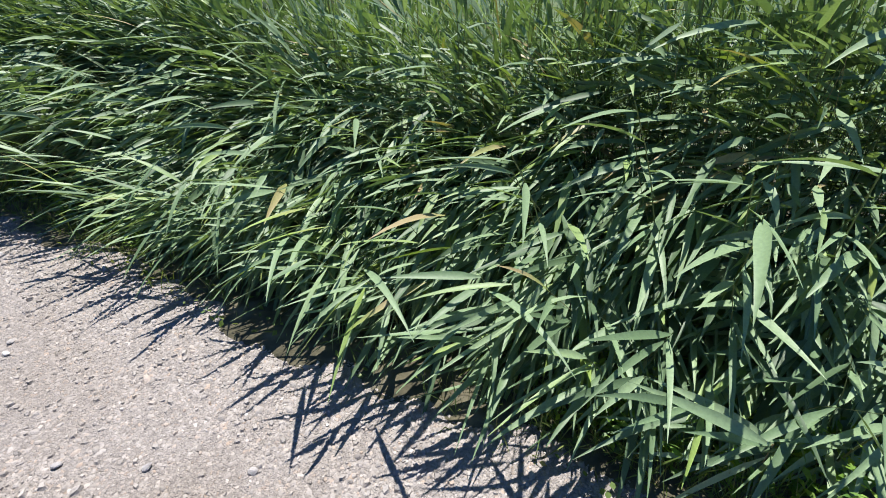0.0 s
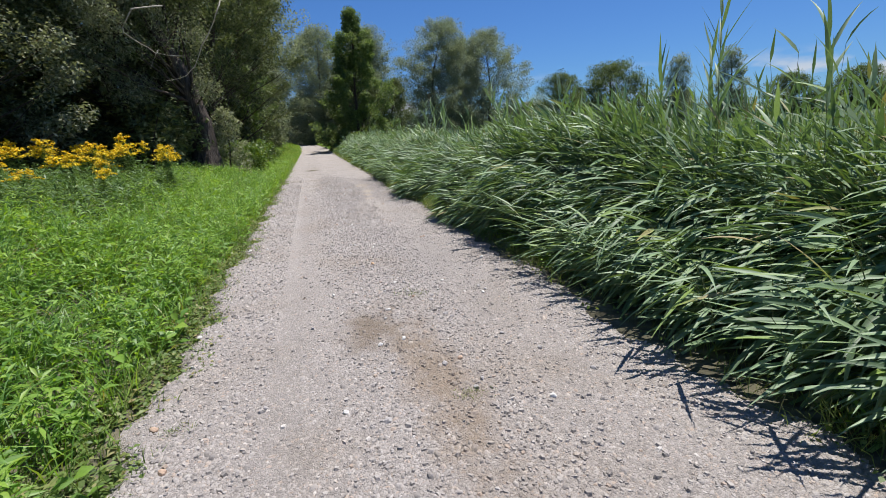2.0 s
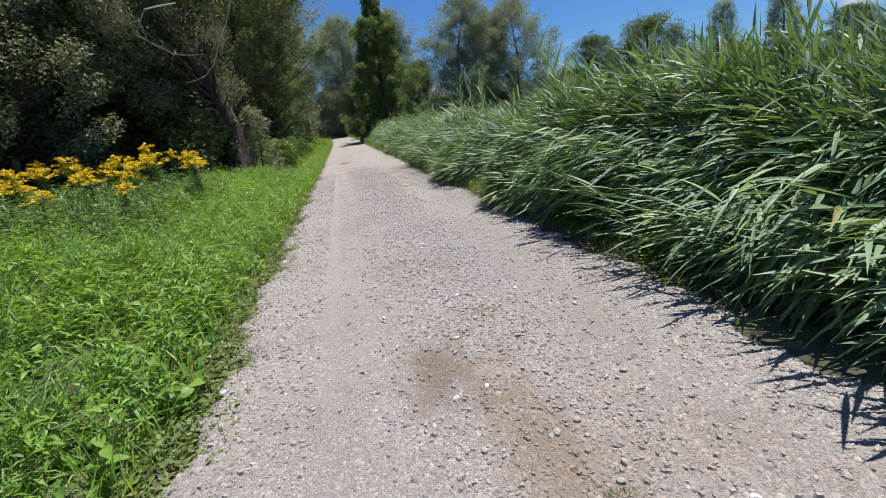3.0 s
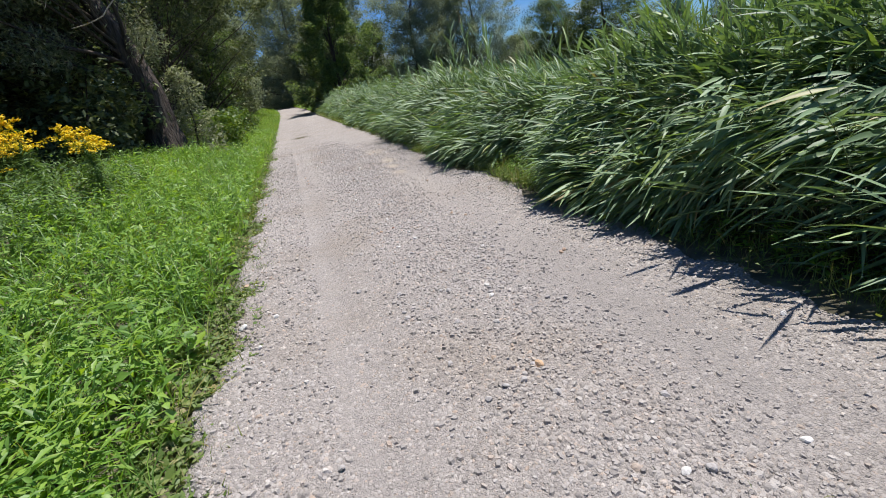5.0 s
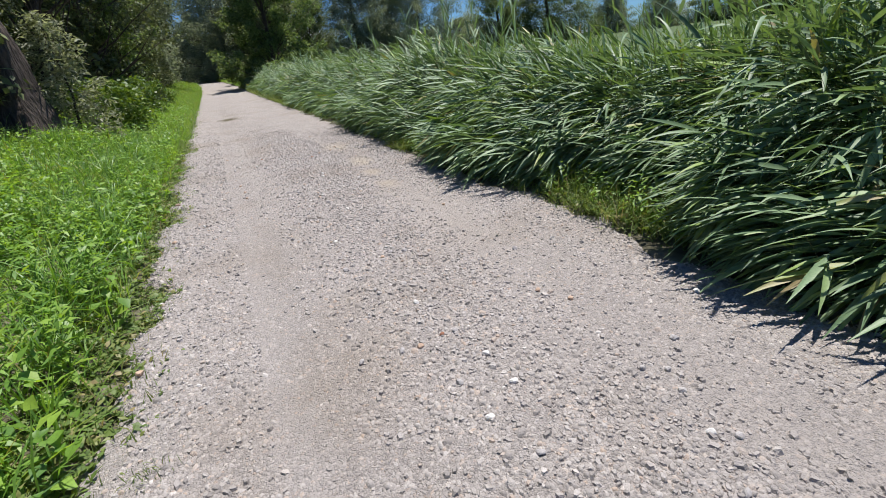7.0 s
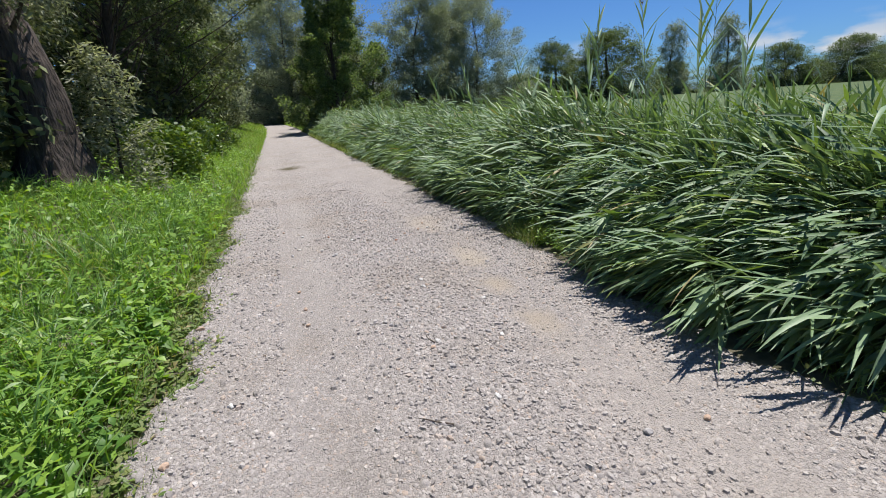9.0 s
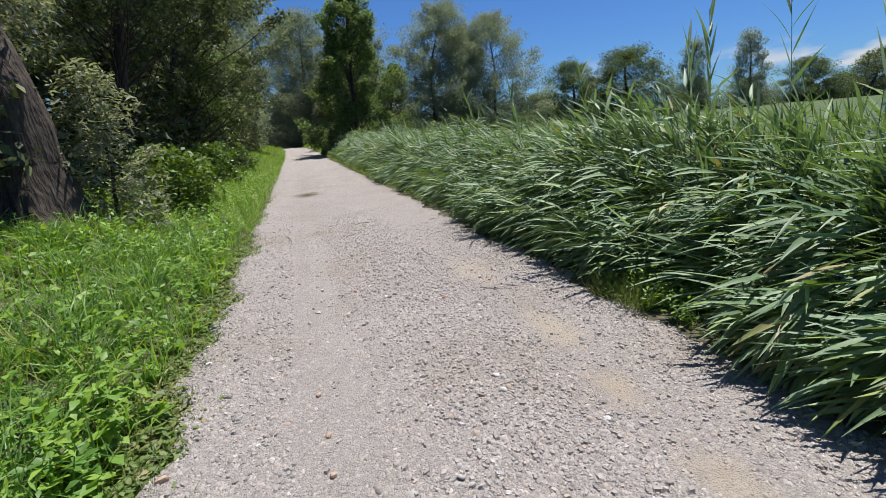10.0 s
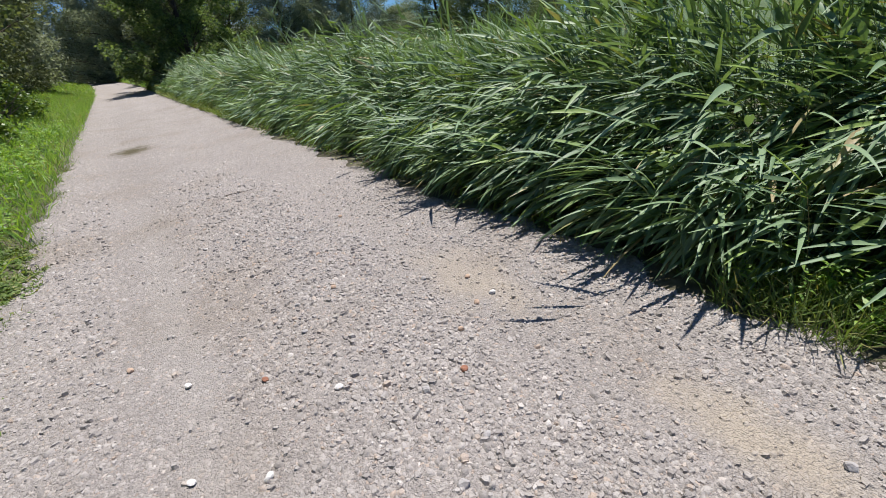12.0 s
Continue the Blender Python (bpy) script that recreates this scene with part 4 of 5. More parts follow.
# tufts that grow in the middle of the path and at its edge
for x, y, sz in ((1.38, 5.6, 0.22), (1.35, 3.72, 0.12), (-0.38, 4.0, 0.09), (-0.30, 2.9, 0.1), (-0.42, 9.6, 0.1)):
    n = int(sz * 700)
    b = np.stack([x + r3.normal(size=n) * sz * 0.5, y + r3.normal(size=n) * sz * 0.35, np.zeros(n)], -1)
    b[:, 2] = path_height(b[:, 0], b[:, 1])
    tagged(mesh_ob("grass_tuft", *grass(b, 0.02, 0.06, r3, 0.004), M_FRINGE), "small sparse grass tuft growing through the gravel", "grass tuft", "tufts in the path", kind="stuff")


def stone_mesh(rng, size, mat):
    """One stone: a jittered ball, flattened, with broken faces."""
    bm = bmesh.new()
    bmesh.ops.create_icosphere(bm, subdivisions=2, radius=size / 2)
    cuts = [(Vector(rng.normal(size=3)).normalized(), rng.uniform(0.55, 0.85) * size / 2) for _ in range(7)]
    for v in bm.verts:
        for n, d in cuts:
            over = v.co.dot(n) - d
            if over > 0:
                v.co -= n * over
        v.co = Vector((v.co.x * 1.15, v.co.y * 0.9, v.co.z * 0.7))
    me = bpy.data.meshes.new("stone")
    bm.to_mesh(me)
    bm.free()
    me.materials.append(mat)
    return me


M_PINK = rough_material("pink_stone", [(0.3, (0.36, 0.25, 0.18)), (0.7, (0.52, 0.38, 0.28))], 40, 5, 0.4, 90, 0.9)
M_ORANGE = rough_material("orange_stone", [(0.3, (0.42, 0.27, 0.15)), (0.7, (0.58, 0.40, 0.25))], 50, 5, 0.4, 90, 0.9)
M_WHITE = rough_material("white_stone", [(0.3, (0.52, 0.50, 0.47)), (0.7, (0.70, 0.68, 0.65))], 40, 5, 0.4, 90, 0.9)
M_RED = rough_material("red_stone", [(0.3, (0.20, 0.085, 0.05)), (0.7, (0.34, 0.16, 0.10))], 50, 5, 0.4, 90, 0.9)
big_stones = [(1.16, 6.84, 0.055, M_ORANGE, "orange"), (1.03, 9.77, 0.035, M_RED, "reddish"), (1.14, 9.48, 0.04, M_WHITE, "white"), (0.72, 16.33, 0.035, M_RED, "reddish"), (0.33, 15.95, 0.04, M_WHITE, "white"),
              (0.88, 9.74, 0.04, M_PINK, "pinkish"), (1.49, 15.71, 0.045, M_RED, "reddish"), (-0.50, 4.05, 0.05, M_PINK, "pinkish"), (-0.34, 3.64, 0.045, M_PINK, "pinkish"), (-0.53, 5.32, 0.055, M_WHITE, "white"),
              (-0.52, 14.12, 0.06, M_PINK, "pinkish"), (-0.55, 6.7, 0.05, M_PINK, "pinkish"), (-0.48, 8.3, 0.06, M_WHITE, "white"), (-0.52, 10.4, 0.05, M_PINK, "pinkish"), (-0.50, 11.3, 0.045, M_WHITE, "white"),
              (-0.47, 12.6, 0.05, M_PINK, "pinkish"), (-0.53, 9.2, 0.055, M_PINK, "pinkish"), (-0.50, 15.3, 0.05, M_WHITE, "white"), (0.62, 5.9, 0.04, M_WHITE, "white"), (1.62, 8.6, 0.04, M_WHITE, "white")]
for x, y, size, mat, tone in big_stones:
    ob = new("stone", stone_mesh(r3, size, mat))
    ob.location = (x, y, float(path_height(np.array(x), np.array(y))) + size * 0.18)
    ob.rotation_euler = (r3.normal() * 0.2, r3.normal() * 0.2, r3.uniform(0, 6))
    tagged(ob, tone + " broken stone lying among the grey gravel", "stone", "larger stones on the path")
M_GREY = rough_material("grey_stone", [(0.3, (0.28, 0.26, 0.25)), (0.7, (0.44, 0.42, 0.405))], 40, 5, 0.4, 90, 0.9)
lumps = [(stone_mesh(r3, r3.uniform(0.034, 0.052), m), tone) for m, tone in ((M_GREY, "pale grey"), (M_GREY, "pale grey"), (M_GREY, "pale grey"), (M_WHITE, "whitish"), (M_PINK, "pinkish"), (M_GREY, "pale grey"))]
for k in range(150):
    x, y = (r3.normal(1.25, 0.45), r3.uniform(3.2, 18.5)) if k % 3 else (r3.uniform(-0.5, 2.7), r3.uniform(3.2, 18.5))
    me, tone = lumps[int(r3.integers(6))]
    ob = new("stone", me)
    ob.location = (x, y, float(path_height(np.array(x), np.array(y))) + 0.007)
    ob.rotation_euler = (r3.normal() * 0.25, r3.normal() * 0.25, r3.uniform(0, 6))
    tagged(ob, tone + " angular limestone chipping lying on the path", "stone", "larger stones on the path")
# twigs on the path
for x, y, a, ln in ((1.08, 13.09, 1.9, 0.16), (1.25, 19.9, 0.1, 0.35), (0.9, 12.3, 2.6, 0.2)):
    line = wander((x, y, 0), (math.cos(a), math.sin(a), 0), ln, 6, r3, 0.12)
    line[:, 2] = path_height(line[:, 0], line[:, 1]) + 0.012
    tagged(mesh_ob("twig", *tube(line, np.linspace(0.005, 0.002, 7), 5), M_BRUSH), "thin dark brown twig lying on the gravel", "twig", "twigs on the path")


def goldenrod(rng, tall, label):
    root = empty("goldenrod")
    p = wander((0, 0, 0), (rng.normal() * 0.1, rng.normal() * 0.1, 1), tall, 7, rng, 0.05)
    s = np.linspace(0, 1, 8)
    mesh_ob("stem", *tube(p, np.linspace(0.006, 0.003, 8), 5), M_GOLD_LEAF, root)
    n = 200
    t = rng.uniform(0.08, 0.92, n)
    at = np.stack([np.interp(t, s, p[:, c]) for c in range(3)], -1)
    v, f = blades(at, rng.uniform(0, 6.28, n), rng.normal(0.5, 0.2, n), 0.9, rng.uniform(0.10, 0.17, n), 0.026, 3, 0.2, 0, 0.35)
    tagged(mesh_ob("foliage", v, f, M_GOLD_LEAF, root), kind="stuff")
    # arching sprays of tiny flowers
    for k in range(10):
        tk = 0.78 + 0.22 * k / 9
        at = np.array([np.interp(tk, s, p[:, c]) for c in range(3)])
        a = k * 2.4 + rng.normal() * 0.3
        ln = 0.24 * (1.25 - (tk - 0.8) * 4)
        line = wander(at, (np.cos(a), np.sin(a), 0.75), ln, 5, rng, 0.08, -0.16)
        m = 55
        q = rng.uniform(0.15, 1, m)
        c = np.stack([np.interp(q, np.linspace(0, 1, 6), line[:, i]) for i in range(3)], -1) + rng.normal(size=(m, 3)) * 0.012 + np.array([0, 0, 0.012])
        tagged(mesh_ob("flower_spray", *small_leaves(c, 0.030, 0.95, 0.6, rng), M_GOLD, root), kind="stuff")
    return tagged(root, label, "goldenrod", "goldenrods in bloom")


gold_kinds = [goldenrod(r3, t, "goldenrod with yellow flower plumes above the weeds") for t in (1.08, 0.92, 1.2)]
spots = [(-2.45, 12.5), (-2.7, 12.9), (-2.3, 12.0), (-3.0, 12.3), (-2.9, 13.6), (-3.3, 13.0), (-3.6, 13.8), (-3.9, 12.9), (-4.2, 14.0), (-4.6, 13.4), (-4.9, 14.6), (-5.2, 13.8),
         (-5.4, 15.2), (-4.4, 15.1), (-3.8, 14.9), (-3.3, 11.6), (-3.7, 11.2), (-4.2, 11.8), (-4.8, 12.2), (-5.3, 12.6), (-5.9, 13.4), (-6.2, 14.4), (-2.9, 9.9), (-3.2, 10.1), (-4.5, 10.6),
         (-5.2, 11.2), (-5.9, 12.0), (-6.6, 13.0), (-3.5, 12.3), (-4.0, 13.3), (-5.6, 14.4), (-6.8, 14.6), (-3.7, 9.0), (-4.2, 9.3), (-4.8, 9.6), (-4.4, 8.6), (-5.1, 9.1), (-3.9, 9.9), (-5.6, 9.8)]
for k, (x, y) in enumerate(spots):
    if k < 3:
        ob = gold_kinds[k]
        ob.location = (x, y, float(height(x, y)))
    else:
        sc = r3.uniform(0.75, 0.95) if k in (22, 23) or k > 31 else r3.uniform(0.88, 1.1)
        copy_thing(gold_kinds[k % 3], pose(x, y, float(height(x, y)) - 0.02, 0, 0, r3.uniform(0, 360)) @ Matrix.Scale(1, 4)).scale = (sc, sc, sc)

# ---- trees ----


def grow(rng, tall, crown_r, clear, clumps, lean=(0, 0), shape="round", trunk_r=0.2, given=None):
    """A trunk line, limb lines with radii, and the clumps of leaves that the limbs carry."""
    trunk = wander((0, 0, 0), (lean[0], lean[1], 1), tall * 0.92, 9, rng, 0.07 if shape != "spire" else 0.02)
    if given is not None:
        g = np.array(given, float)
        u = np.linspace(0, len(g) - 1, 10)
        trunk = np.stack([np.interp(u, np.arange(len(g)), g[:, c]) for c in range(3)], -1) + rng.normal(size=(10, 3)) * 0.03
    s = np.linspace(0, 1, 10)
    trad = trunk_r * (1 - 0.85 * s) + trunk_r * 0.35 * np.exp(-s * 14)
    limbs, places = [], []
    for k in range(clumps):
        q = (k + rng.uniform(0, 1)) / clumps
        if shape == "bush":
            q = q ** 1.45
        a = k * 2.399 + rng.normal() * 0.35
        if shape == "spire":
            rad = crown_r * (1.02 - 0.95 * q ** 1.7) * rng.uniform(0.3, 1.2) * (0.85 + 0.3 * math.sin(q * 19 + math.sin(a)))
        elif shape == "bush":
            rad = crown_r * math.sqrt(max(0.05, 1 - q * q)) * rng.uniform(0.4, 1.15)
        else:
            rad = crown_r * (max(0.04, 1 - abs(2 * q - 0.84) ** (3.4 if q < 0.42 else 2.2) * (1.0 if q < 0.42 else 0.75))) ** 0.5 * rng.uniform(0.4, 1.14) * (0.86 + 0.22 * math.sin(a * 3 + q * 7))
        z = tall * (clear + (1.03 - clear) * q)
        t = min(z / tall, 0.97)
        axis = np.array([np.interp(t, s, trunk[:, c]) for c in range(3)])
        c = axis + np.array([rad * math.cos(a), rad * math.sin(a), 0])
        c[2] = z
        u = max(0.02 if given is None else 0.3, t - rng.uniform(0.10, 0.30) * (0.4 if shape == "bush" else 1))
        b = np.array([np.interp(u, s, trunk[:, i]) for i in range(3)])
        mid = (b + c) / 2 + rng.normal(size=3) * rad * 0.10 - np.array([0, 0, 0.04 * tall * rng.uniform(-0.3, 1)])
        w = np.linspace(0, 1, 6)[:, None]
        line = b * (1 - w) ** 2 + 2 * mid * w * (1 - w) + c * w * w + rng.normal(size=(6, 3)) * 0.012 * rad
        r0 = np.interp(u, s, trad) * rng.uniform(0.09, 0.26)
        if given is not None and c[0] > 0.55 - 0.3 * math.sin(k):
            continue
        limbs.append((line, np.linspace(r0, r0 * 0.15, 6)))
        places.append((c, line[-3]))
    return trunk, trad, limbs, places


def crown_leaves(places, count, size, spread, rng, slim, hang=0.0, up=0.4):
    per = max(1, count // len(places))
    pts = []
    for c, inner in places:
        g = spread * rng.uniform(0.6, 1.4)
        w = rng.uniform(0, 1, (per, 1)) ** 0.6
        e = rng.normal(size=(per, 3))
        far = np.linalg.norm(e, axis=1)[:, None]
        e = e / np.maximum(far, 0.3) ** 0.55 * np.minimum(1, 1.3 / far)
        pts.append(inner * (1 - w) * 0.6 + c * (1 - (1 - w) * 0.6) + e * np.array([g, g, g * 0.7]) - np.array([0, 0, hang]) * np.abs(rng.normal(size=(per, 1))) * g)
    return small_leaves(np.concatenate(pts), size, slim, up, rng, hang)


def tree(name, label, at, rng, leaf_mat, tall=9, crown_r=3, clear=0.25, clumps=60, count=20000, leaf=0.12, slim=0.4, spread=0.5, lean=(0, 0), shape="round", trunk_r=0.18, hang=0.0,
         category="tree", group="", main=0, line=None):
    root = empty(name, at)
    trunk, trad, limbs, places = grow(rng, tall, crown_r, clear, clumps, lean, shape, trunk_r, line)
    # a furrowed, knotty trunk that spreads at the foot
    fine = np.stack([np.interp(np.linspace(0, 1, 40), np.linspace(0, 1, 10), trunk[:, c]) for c in range(3)], -1)
    rv, rf = tube(fine, np.interp(np.linspace(0, 1, 40), np.linspace(0, 1, 10), trad), 18)
    ridge = np.tile(1 + 0.10 * rng.normal(size=18), 40) + 0.04 * rng.normal(size=40 * 18)
    foot = np.repeat(np.exp(-np.linspace(0, 1, 40) * 22), 18) * np.tile(np.abs(rng.normal(size=18)) * 0.5, 40)
    centre = np.repeat(fine, 18, 0)
    stem = mesh_ob("trunk", centre + (rv - centre) * (ridge + foot)[:, None], rf, M_BARK, root)
    for k in range(main):
        mesh_ob("limb", *tube(*limbs[k * (len(limbs) // main)], 7), M_BARK, stem)
    rest = [tube(l, r, 4) for i, (l, r) in enumerate(limbs) if not (main and i % (len(limbs) // main) == 0 and i // (len(limbs) // main) < main)]
    tagged(mesh_ob("branchwork", *joined(rest), M_BARK, root), kind="stuff")
    tagged(mesh_ob("crown", *crown_leaves(places, count, leaf, spread, rng, slim, hang), leaf_mat, root), kind="stuff")
    return tagged(root, label, category, group)


def planted(x, y):
    return (x, y, float(height(x, y)) - 0.05)


r4 = np.random.default_rng(43)
# the leaning willow by the verge
tree("leaning_willow", "old willow with a leaning dark trunk beside the verge", planted(-3.25, 19.4), r4, M_WILLOW, 9.5, 3.9, 0.29, 130, 70000, 0.10, 0.28, 0.55, trunk_r=0.40, hang=0.35, main=9,
     line=((0.1, 0, 0), (0.14, 0, 1.0), (0.14, 0, 2.0), (0.02, 0, 2.95), (-0.3, 0, 3.8), (-0.65, 0, 4.6), (-1.1, 0, 5.7), (-1.45, 0.1, 6.9), (-1.7, 0.2, 8.4)))
bough = np.array([(-3.15, 19.4, 2.75), (-3.6, 19.3, 3.0), (-4.4, 18.9, 3.4), (-5.1, 18.8, 3.9), (-5.8, 18.8, 4.4), (-6.5, 18.8, 4.95), (-7.4, 18.7, 5.7)])
ww = np.linspace(0, 6, 16)
bough = np.stack([np.interp(ww, np.arange(7), bough[:, c]) for c in range(3)], -1) + r4.normal(size=(16, 3)) * 0.03
tagged(mesh_ob("willow_bough", *tube(bough, np.linspace(0.12, 0.035, 16), 8), M_BARK), "long dark bough reaching from the old willow into the wood", "bough")
# the wood along the path
wood = [(-5.6, 20.5, 10.5, 3.6, M_DARK, "alder with dense dark green foliage"), (-4.6, 27.6, 12.5, 4.0, M_DARK, "tall dark green alder at the edge of the wood"),
        (-8.6, 15.8, 10.0, 4.0, M_WILLOW, "grey-green willow in the shade of the wood"), (-4.9, 34.0, 13.5, 3.8, M_DARK, "dark green alder overhanging the verge"),
        (-10.5, 21.0, 12.0, 4.2, M_DARK, "broad dark alder deep in the wood"), (-7.4, 23.0, 12.0, 4.0, M_DARK, "dark alder behind the wood's edge"), (-5.6, 42.0, 14.5, 4.2, M_POPLAR, "leafy green tree where the path bends"), (-5.8, 49.0, 13.0, 4.2, M_DARK, "dark green alder leaning over the path's edge")]
for x, y, h, r, m, lab in wood:
    clear = 0.35 if 19 < y < 34 and x > -6 else 0.10
    near = y < 29 and x > -9
    tree("wood_tree", lab, planted(x, y), r4, m, h, r, clear, 120, 52000 if near else 24000, 0.115 if near else 0.18, 0.5, 0.40, (r4.normal() * 0.05, r4.normal() * 0.05), trunk_r=0.2, hang=0.15, group="trees of the wood", main=5)
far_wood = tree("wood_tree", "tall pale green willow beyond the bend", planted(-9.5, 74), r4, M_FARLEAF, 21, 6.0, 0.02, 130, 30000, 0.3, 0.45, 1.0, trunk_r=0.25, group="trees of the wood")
for x, y, z in ((-6.4, 46, 160), (-7.0, 57, 30), (-6.8, 68, 280), (-14, 60, 130), (-19, 48, 80), (-17, 34, 140), (-15, 12.5, 250), (-22, 20, 20), (10.5, 88, 45), (-5, 136, 200), (12, 110, 310), (2.5, 130, 90)):
    copy_thing(far_wood, pose(*planted(x, y), 0, 0, z)).scale = (1.3, 1.3, 1.3) if y > 125 else (0.8, 0.8, 0.8) if y == 46 else (1, 1, 1)
bend_tree = tree("wood_tree", "dark leafy tree closing the view at the bend", planted(-7.0, 50.0), r4, M_DARK, 11.5, 4.0, 0.03, 100, 22000, 0.24, 0.5, 0.75, trunk_r=0.2, group="trees of the wood")
for x, y, z in ((-7.4, 60, 70), (-7.6, 71, 150), (-8.2, 83, 210), (-8.8, 96, 300), (-9.5, 109, 20), (-7.5, 121, 110), (-3.0, 127, 250), (1.5, 122, 60), (4.8, 110, 170), (7.6, 97, 280), (8.6, 82, 35), (8.8, 68, 130), (-13, 68, 320)):
    copy_thing(bend_tree, pose(*planted(x, y), 0, 0, z))
copy_thing(bend_tree, pose(*planted(12.5, 70), 0, 0, 220)).scale = (0.8, 0.8, 0.8)
# shrubs
tree("willow_shrub", "grey-leaved willow shrub at the foot of the old trunk", planted(-2.5, 20.2), r4, M_SILVER, 2.4, 0.75, 0.04, 50, 4200, 0.12, 0.30, 0.2, shape="bush", trunk_r=0.03, category="shrub")
shrub = tree("green_shrub", "yellow-green leafy shrub at the edge of the wood", planted(-3.7, 25.6), r4, M_SHRUB, 1.15, 0.9, 0.04, 34, 2300, 0.12, 0.6, 0.24, shape="bush", trunk_r=0.02, category="shrub", group="shrubs at the wood's edge")
for x, y, z in ((-2.1, 22.0, 60), (-2.4, 23.6, 210), (-2.5, 26.5, 20), (-2.4, 29.0, 95), (-2.7, 34.5, 130), (-2.4, 36.0, 300), (-2.7, 39.5, 250), (-3.8, 43.0, 170)):
    copy_thing(shrub, pose(*planted(x, y), 0, 0, z))
dark_shrub = tree("dark_shrub", "dark shaded shrub under the trees", planted(-4.6, 18.6), r4, M_DARK, 2.8, 1.6, 0.03, 40, 3500, 0.18, 0.5, 0.36, shape="bush", trunk_r=0.04, category="shrub", group="shaded shrubs under the trees")
for x, y, z in ((-7.2, 17.4, 40), (-6.2, 22.5, 90), (-8.0, 31.0, 150), (-9.6, 18.0, 210), (-8.2, 26.0, 260), (-4.8, 35.5, 320), (-11.8, 16.0, 10), (-13.2, 13.0, 100), (-5.6, 44.5, 60), (-9.8, 48.5, 190), (-10.5, 12.8, 160), (-4.2, 53.5, 130), (5.2, 62.0, 230), (-4.6, 64.0, 20), (-4.9, 76.0, 80), (-6.0, 90.0, 180), (5.4, 76.0, 290), (5.0, 92.0, 50), (-1.5, 117.0, 140)):
    copy_thing(dark_shrub, pose(*planted(x, y), 0, 0, z))
for x, y, z, sc in ((-7.5, 20.5, 30, 1.7), (-9.5, 23.5, 120, 1.9), (-6.8, 26.5, 200, 1.8), (-8.8, 29.0, 310, 1.9), (-11.5, 26.5, 80, 2.0), (-6.6, 31.5, 15, 1.8), (-12.5, 19.5, 260, 1.9), (-7.6, 35.0, 100, 1.9), (-10.5, 14.8, 75, 1.8), (-13.5, 23.0, 180, 2.0)):
    copy_thing(dark_shrub, pose(*planted(x, y), 0, 0, z)).scale = (sc, sc, sc)
bush_r = tree("green_shrub", "rounded green shrub behind the reeds at the bend", planted(4.6, 54.5), r4, M_POPLAR, 2.6, 1.6, 0.04, 40, 4800, 0.2, 0.5, 0.36, shape="bush", trunk_r=0.03, category="shrub", group="shrubs at the bend")
for x, y, z in ((6.8, 57.0, 60), (9.4, 58.5, 200), (4.4, 60.5, 100), (4.2, 69.0, 320)):
    copy_thing(bush_r, pose(*planted(x, y), 0, 0, z))
tree("young_willow", "slender light green young willow leaning over the verge", planted(-3.2, 37.0), r4, M_SHRUB, 6.5, 1.2, 0.03, 60, 9000, 0.15, 0.35, 0.35, trunk_r=0.06, hang=0.2)
# dead brushwood
root = empty("dead_brush", planted(-2.7, 31.5))
for k in range(44):
    a = r4.uniform(0, 6.28)
    line = wander((r4.normal() * 0.35, r4.normal() * 0.5, 0), (math.cos(a), math.sin(a), 1.2), r4.uniform(0.9, 1.9), 6, r4, 0.2, -0.05)
    mesh_ob("twig", *tube(line, np.linspace(0.012, 0.003, 7), 5), M_BRUSH, root)
tagged(root, "tangle of bare brown dead twigs at the wood's edge", "brushwood")
# pale dead boughs hanging from the willow
for pts in (((-1.6, 16.2, 6.0), (-1.2, 15.4, 5.3), (-1.33, 15.0, 4.96), (-1.62, 15.0, 4.45), (-1.78, 15.0, 4.06), (-2.11, 15.0, 3.49), (-2.4, 15.0, 3.3), (-2.85, 15.1, 3.25)),
            ((-2.8, 15.8, 5.3), (-3.25, 15.0, 4.97), (-3.36, 15.0, 4.86), (-3.66, 15.0, 4.44), (-3.3, 15.0, 4.16), (-2.96, 15.0, 3.98), (-2.26, 15.1, 3.83)), ((-2.9, 15.0, 4.1), (-2.96, 15.0, 3.9), (-3.0, 15.0, 3.77), (-3.07, 15.0, 3.54))):
    p = np.array(pts) + r4.normal(size=(len(pts), 3)) * 0.04
    u = np.linspace(0, len(p) - 1, 18)
    line = np.stack([np.interp(u, np.arange(len(p)), p[:, c]) for c in range(3)], -1) + r4.normal(size=(18, 3)) * 0.012
    tagged(mesh_ob("dead_bough", *tube(line, np.linspace(0.020, 0.007, 18) * (1 if len(pts) > 4 else 0.5), 7), M_DEADWOOD), "pale bare dead bough hanging from the willow", "bough", "dead boughs")
# poplar by the bend
tree("poplar", "slender dark green poplar rising by the bend", planted(6.0, 53.0), r4, M_POPLAR, 14.3, 5.2, 0.03, 170, 42000, 0.2, 0.7, 0.5, shape="spire", trunk_r=0.18)
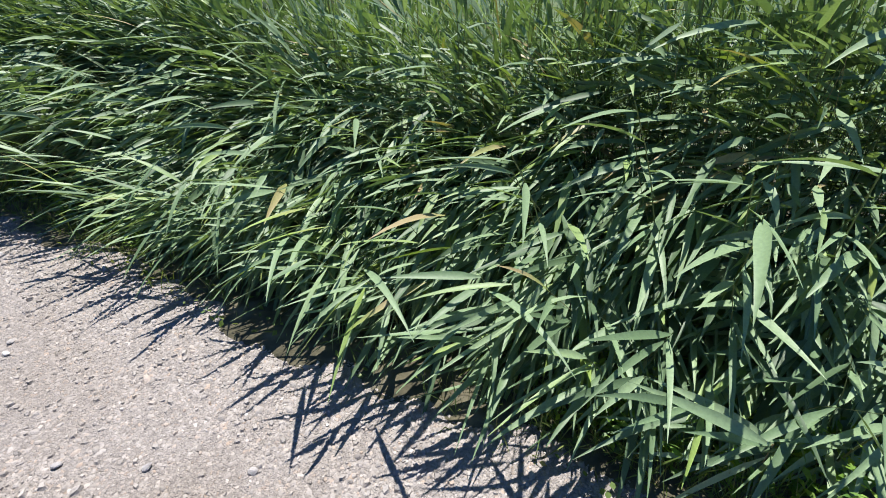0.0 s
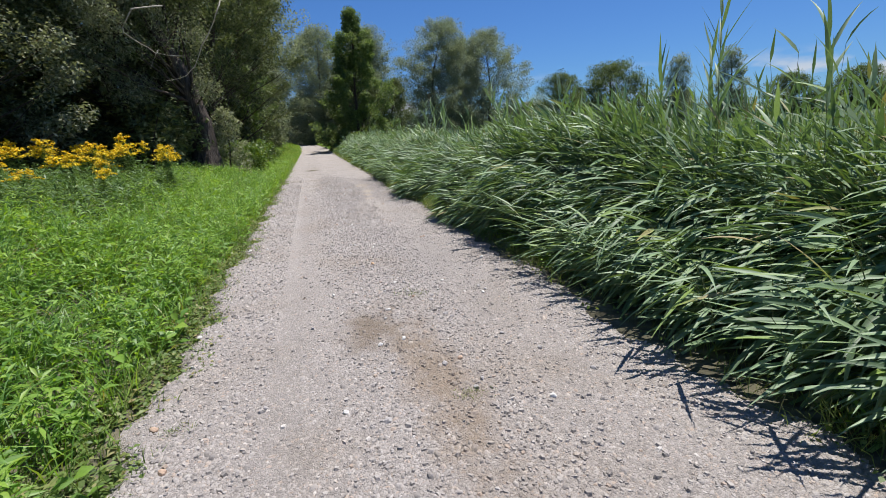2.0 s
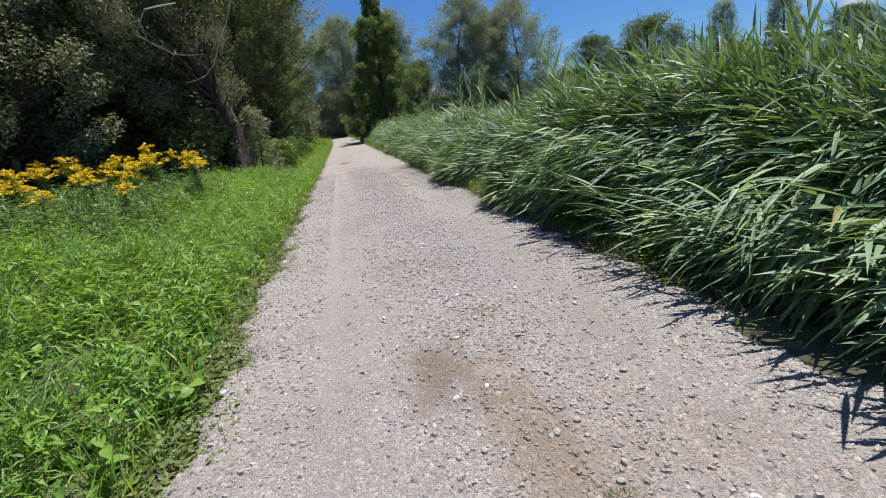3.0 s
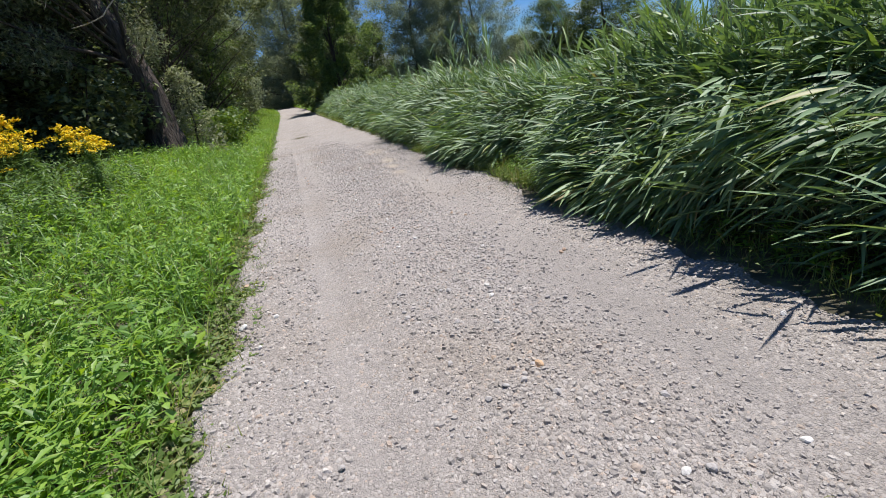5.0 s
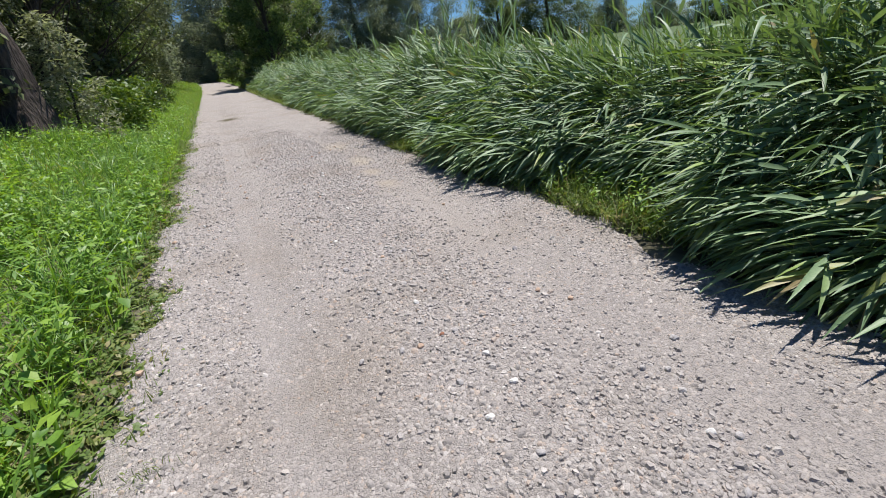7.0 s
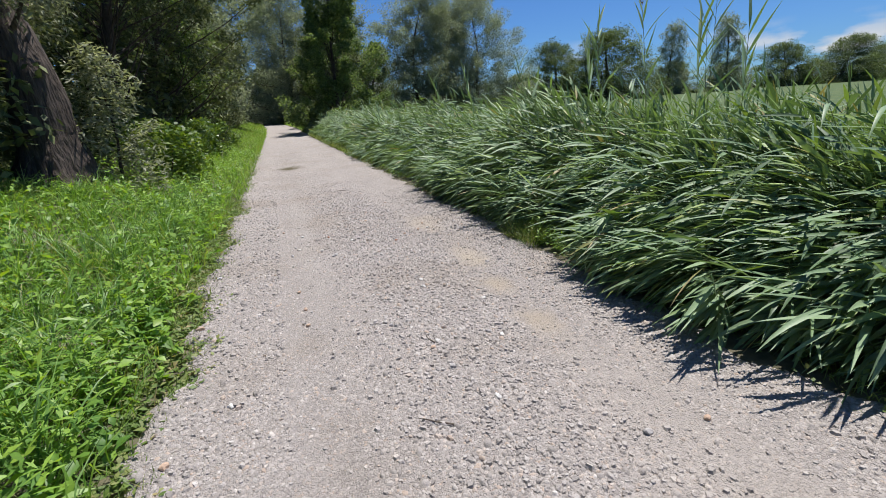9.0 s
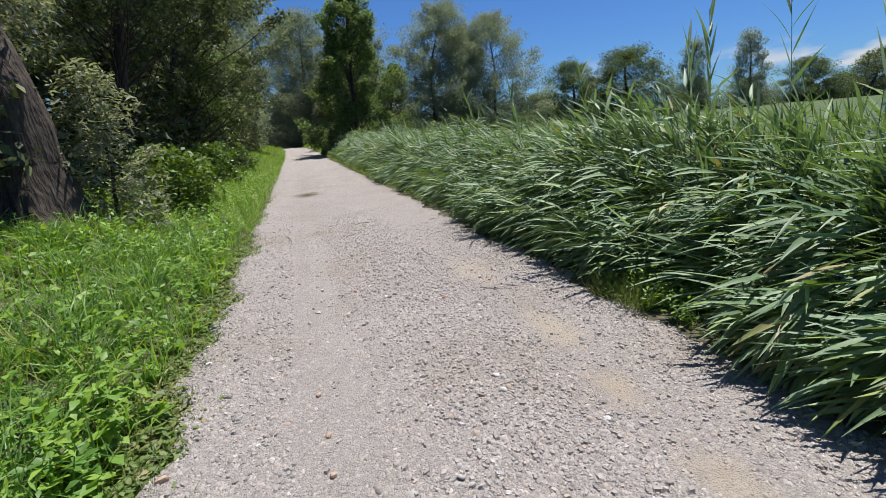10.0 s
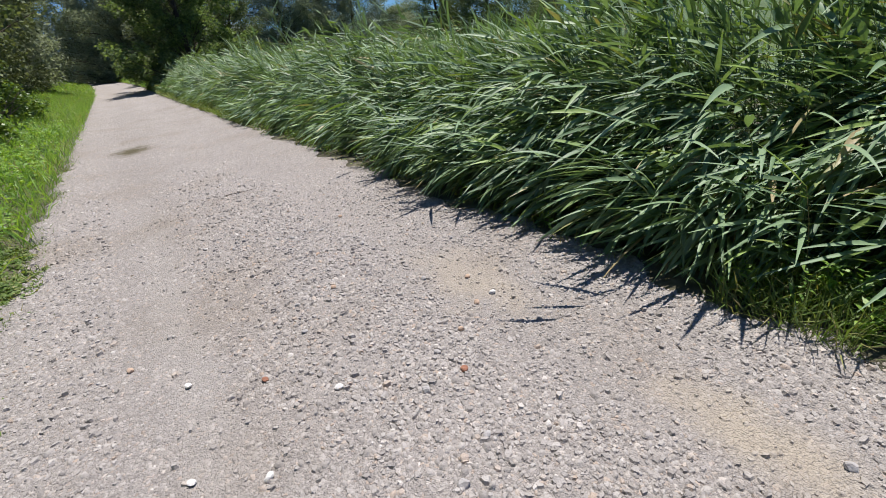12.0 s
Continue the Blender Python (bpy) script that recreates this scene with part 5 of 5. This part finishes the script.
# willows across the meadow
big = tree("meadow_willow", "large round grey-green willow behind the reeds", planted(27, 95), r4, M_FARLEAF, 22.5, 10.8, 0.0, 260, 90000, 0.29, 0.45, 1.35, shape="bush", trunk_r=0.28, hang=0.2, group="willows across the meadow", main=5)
for x, y, z, sc in ((38.5, 92, 120, 0.92), (32, 99, 20, 0.88), (10.5, 94, 40, 0.85), (4, 98, 300, 0.95)):
    c = copy_thing(big, pose(*planted(x, y), 0, 0, z))
    c.scale = (sc, sc, sc)
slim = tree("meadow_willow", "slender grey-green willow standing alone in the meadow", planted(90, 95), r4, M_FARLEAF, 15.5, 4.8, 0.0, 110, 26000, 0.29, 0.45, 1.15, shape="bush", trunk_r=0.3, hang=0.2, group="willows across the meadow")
copy_thing(slim, pose(*planted(103, 90), 0, 0, 140)).scale = (1.05, 1.05, 1.05)
rnd = tree("round_tree", "broad round dark green tree on the meadow's edge", planted(60, 96), r4, M_ROUND, 12, 8.0, 0.0, 170, 42000, 0.30, 0.5, 1.25, shape="bush", trunk_r=0.4, group="trees on the meadow's edge")
for x, y, z, sc in ((70, 92, 90, 1.1), (50, 97, 140, 0.5), (94, 98, 220, 0.6), (112, 97, 330, 0.55), (128, 92, 10, 0.85), (142, 88, 170, 0.9), (158, 86, 250, 0.75), (175, 80, 60, 0.7), (190, 70, 200, 0.65), (205, 60, 120, 0.6)):
    c = copy_thing(rnd, pose(*planted(x, y), 0, 0, z))
    c.scale = (sc * 1.25, sc * 1.25, sc)

# ---- far hills ----
# the blue haze of distance is mixed into the woods' green
M_HILL = rough_material("hazy_wooded_hill", [(0.3, (0.028, 0.058, 0.065)), (0.6, (0.04, 0.08, 0.088)), (0.8, (0.055, 0.10, 0.10))], 0.02, 9, 1.0, 0.05, 1.0, 6)
az = np.linspace(radians(-40), radians(130), 240)
rings = [(700, 0.0), (820, 0.45), (950, 0.85), (1080, 1.0), (1250, 0.6)]
hv = []
for rad, part_h in rings:
    ridge = 34 + 18 * np.sin(az * 5.1 + 0.6) + 16 * np.sin(az * 11.3 + 2) + 7 * np.sin(az * 23 + 1)
    hv.append(np.stack([rad * np.sin(az), rad * np.cos(az), 4 + part_h * ridge], -1))
hv = np.array(hv).reshape(-1, 3)
i, j = np.meshgrid(np.arange(len(rings) - 1), np.arange(len(az) - 1), indexing="ij")
q0 = i * len(az) + j
tagged(mesh_ob("hills_backdrop", hv, np.stack([q0, q0 + 1, q0 + len(az) + 1, q0 + len(az)], -1).reshape(-1, 4), M_HILL), "low wooded hills far off, coloured blue-green for haze", "hills", kind="structure")
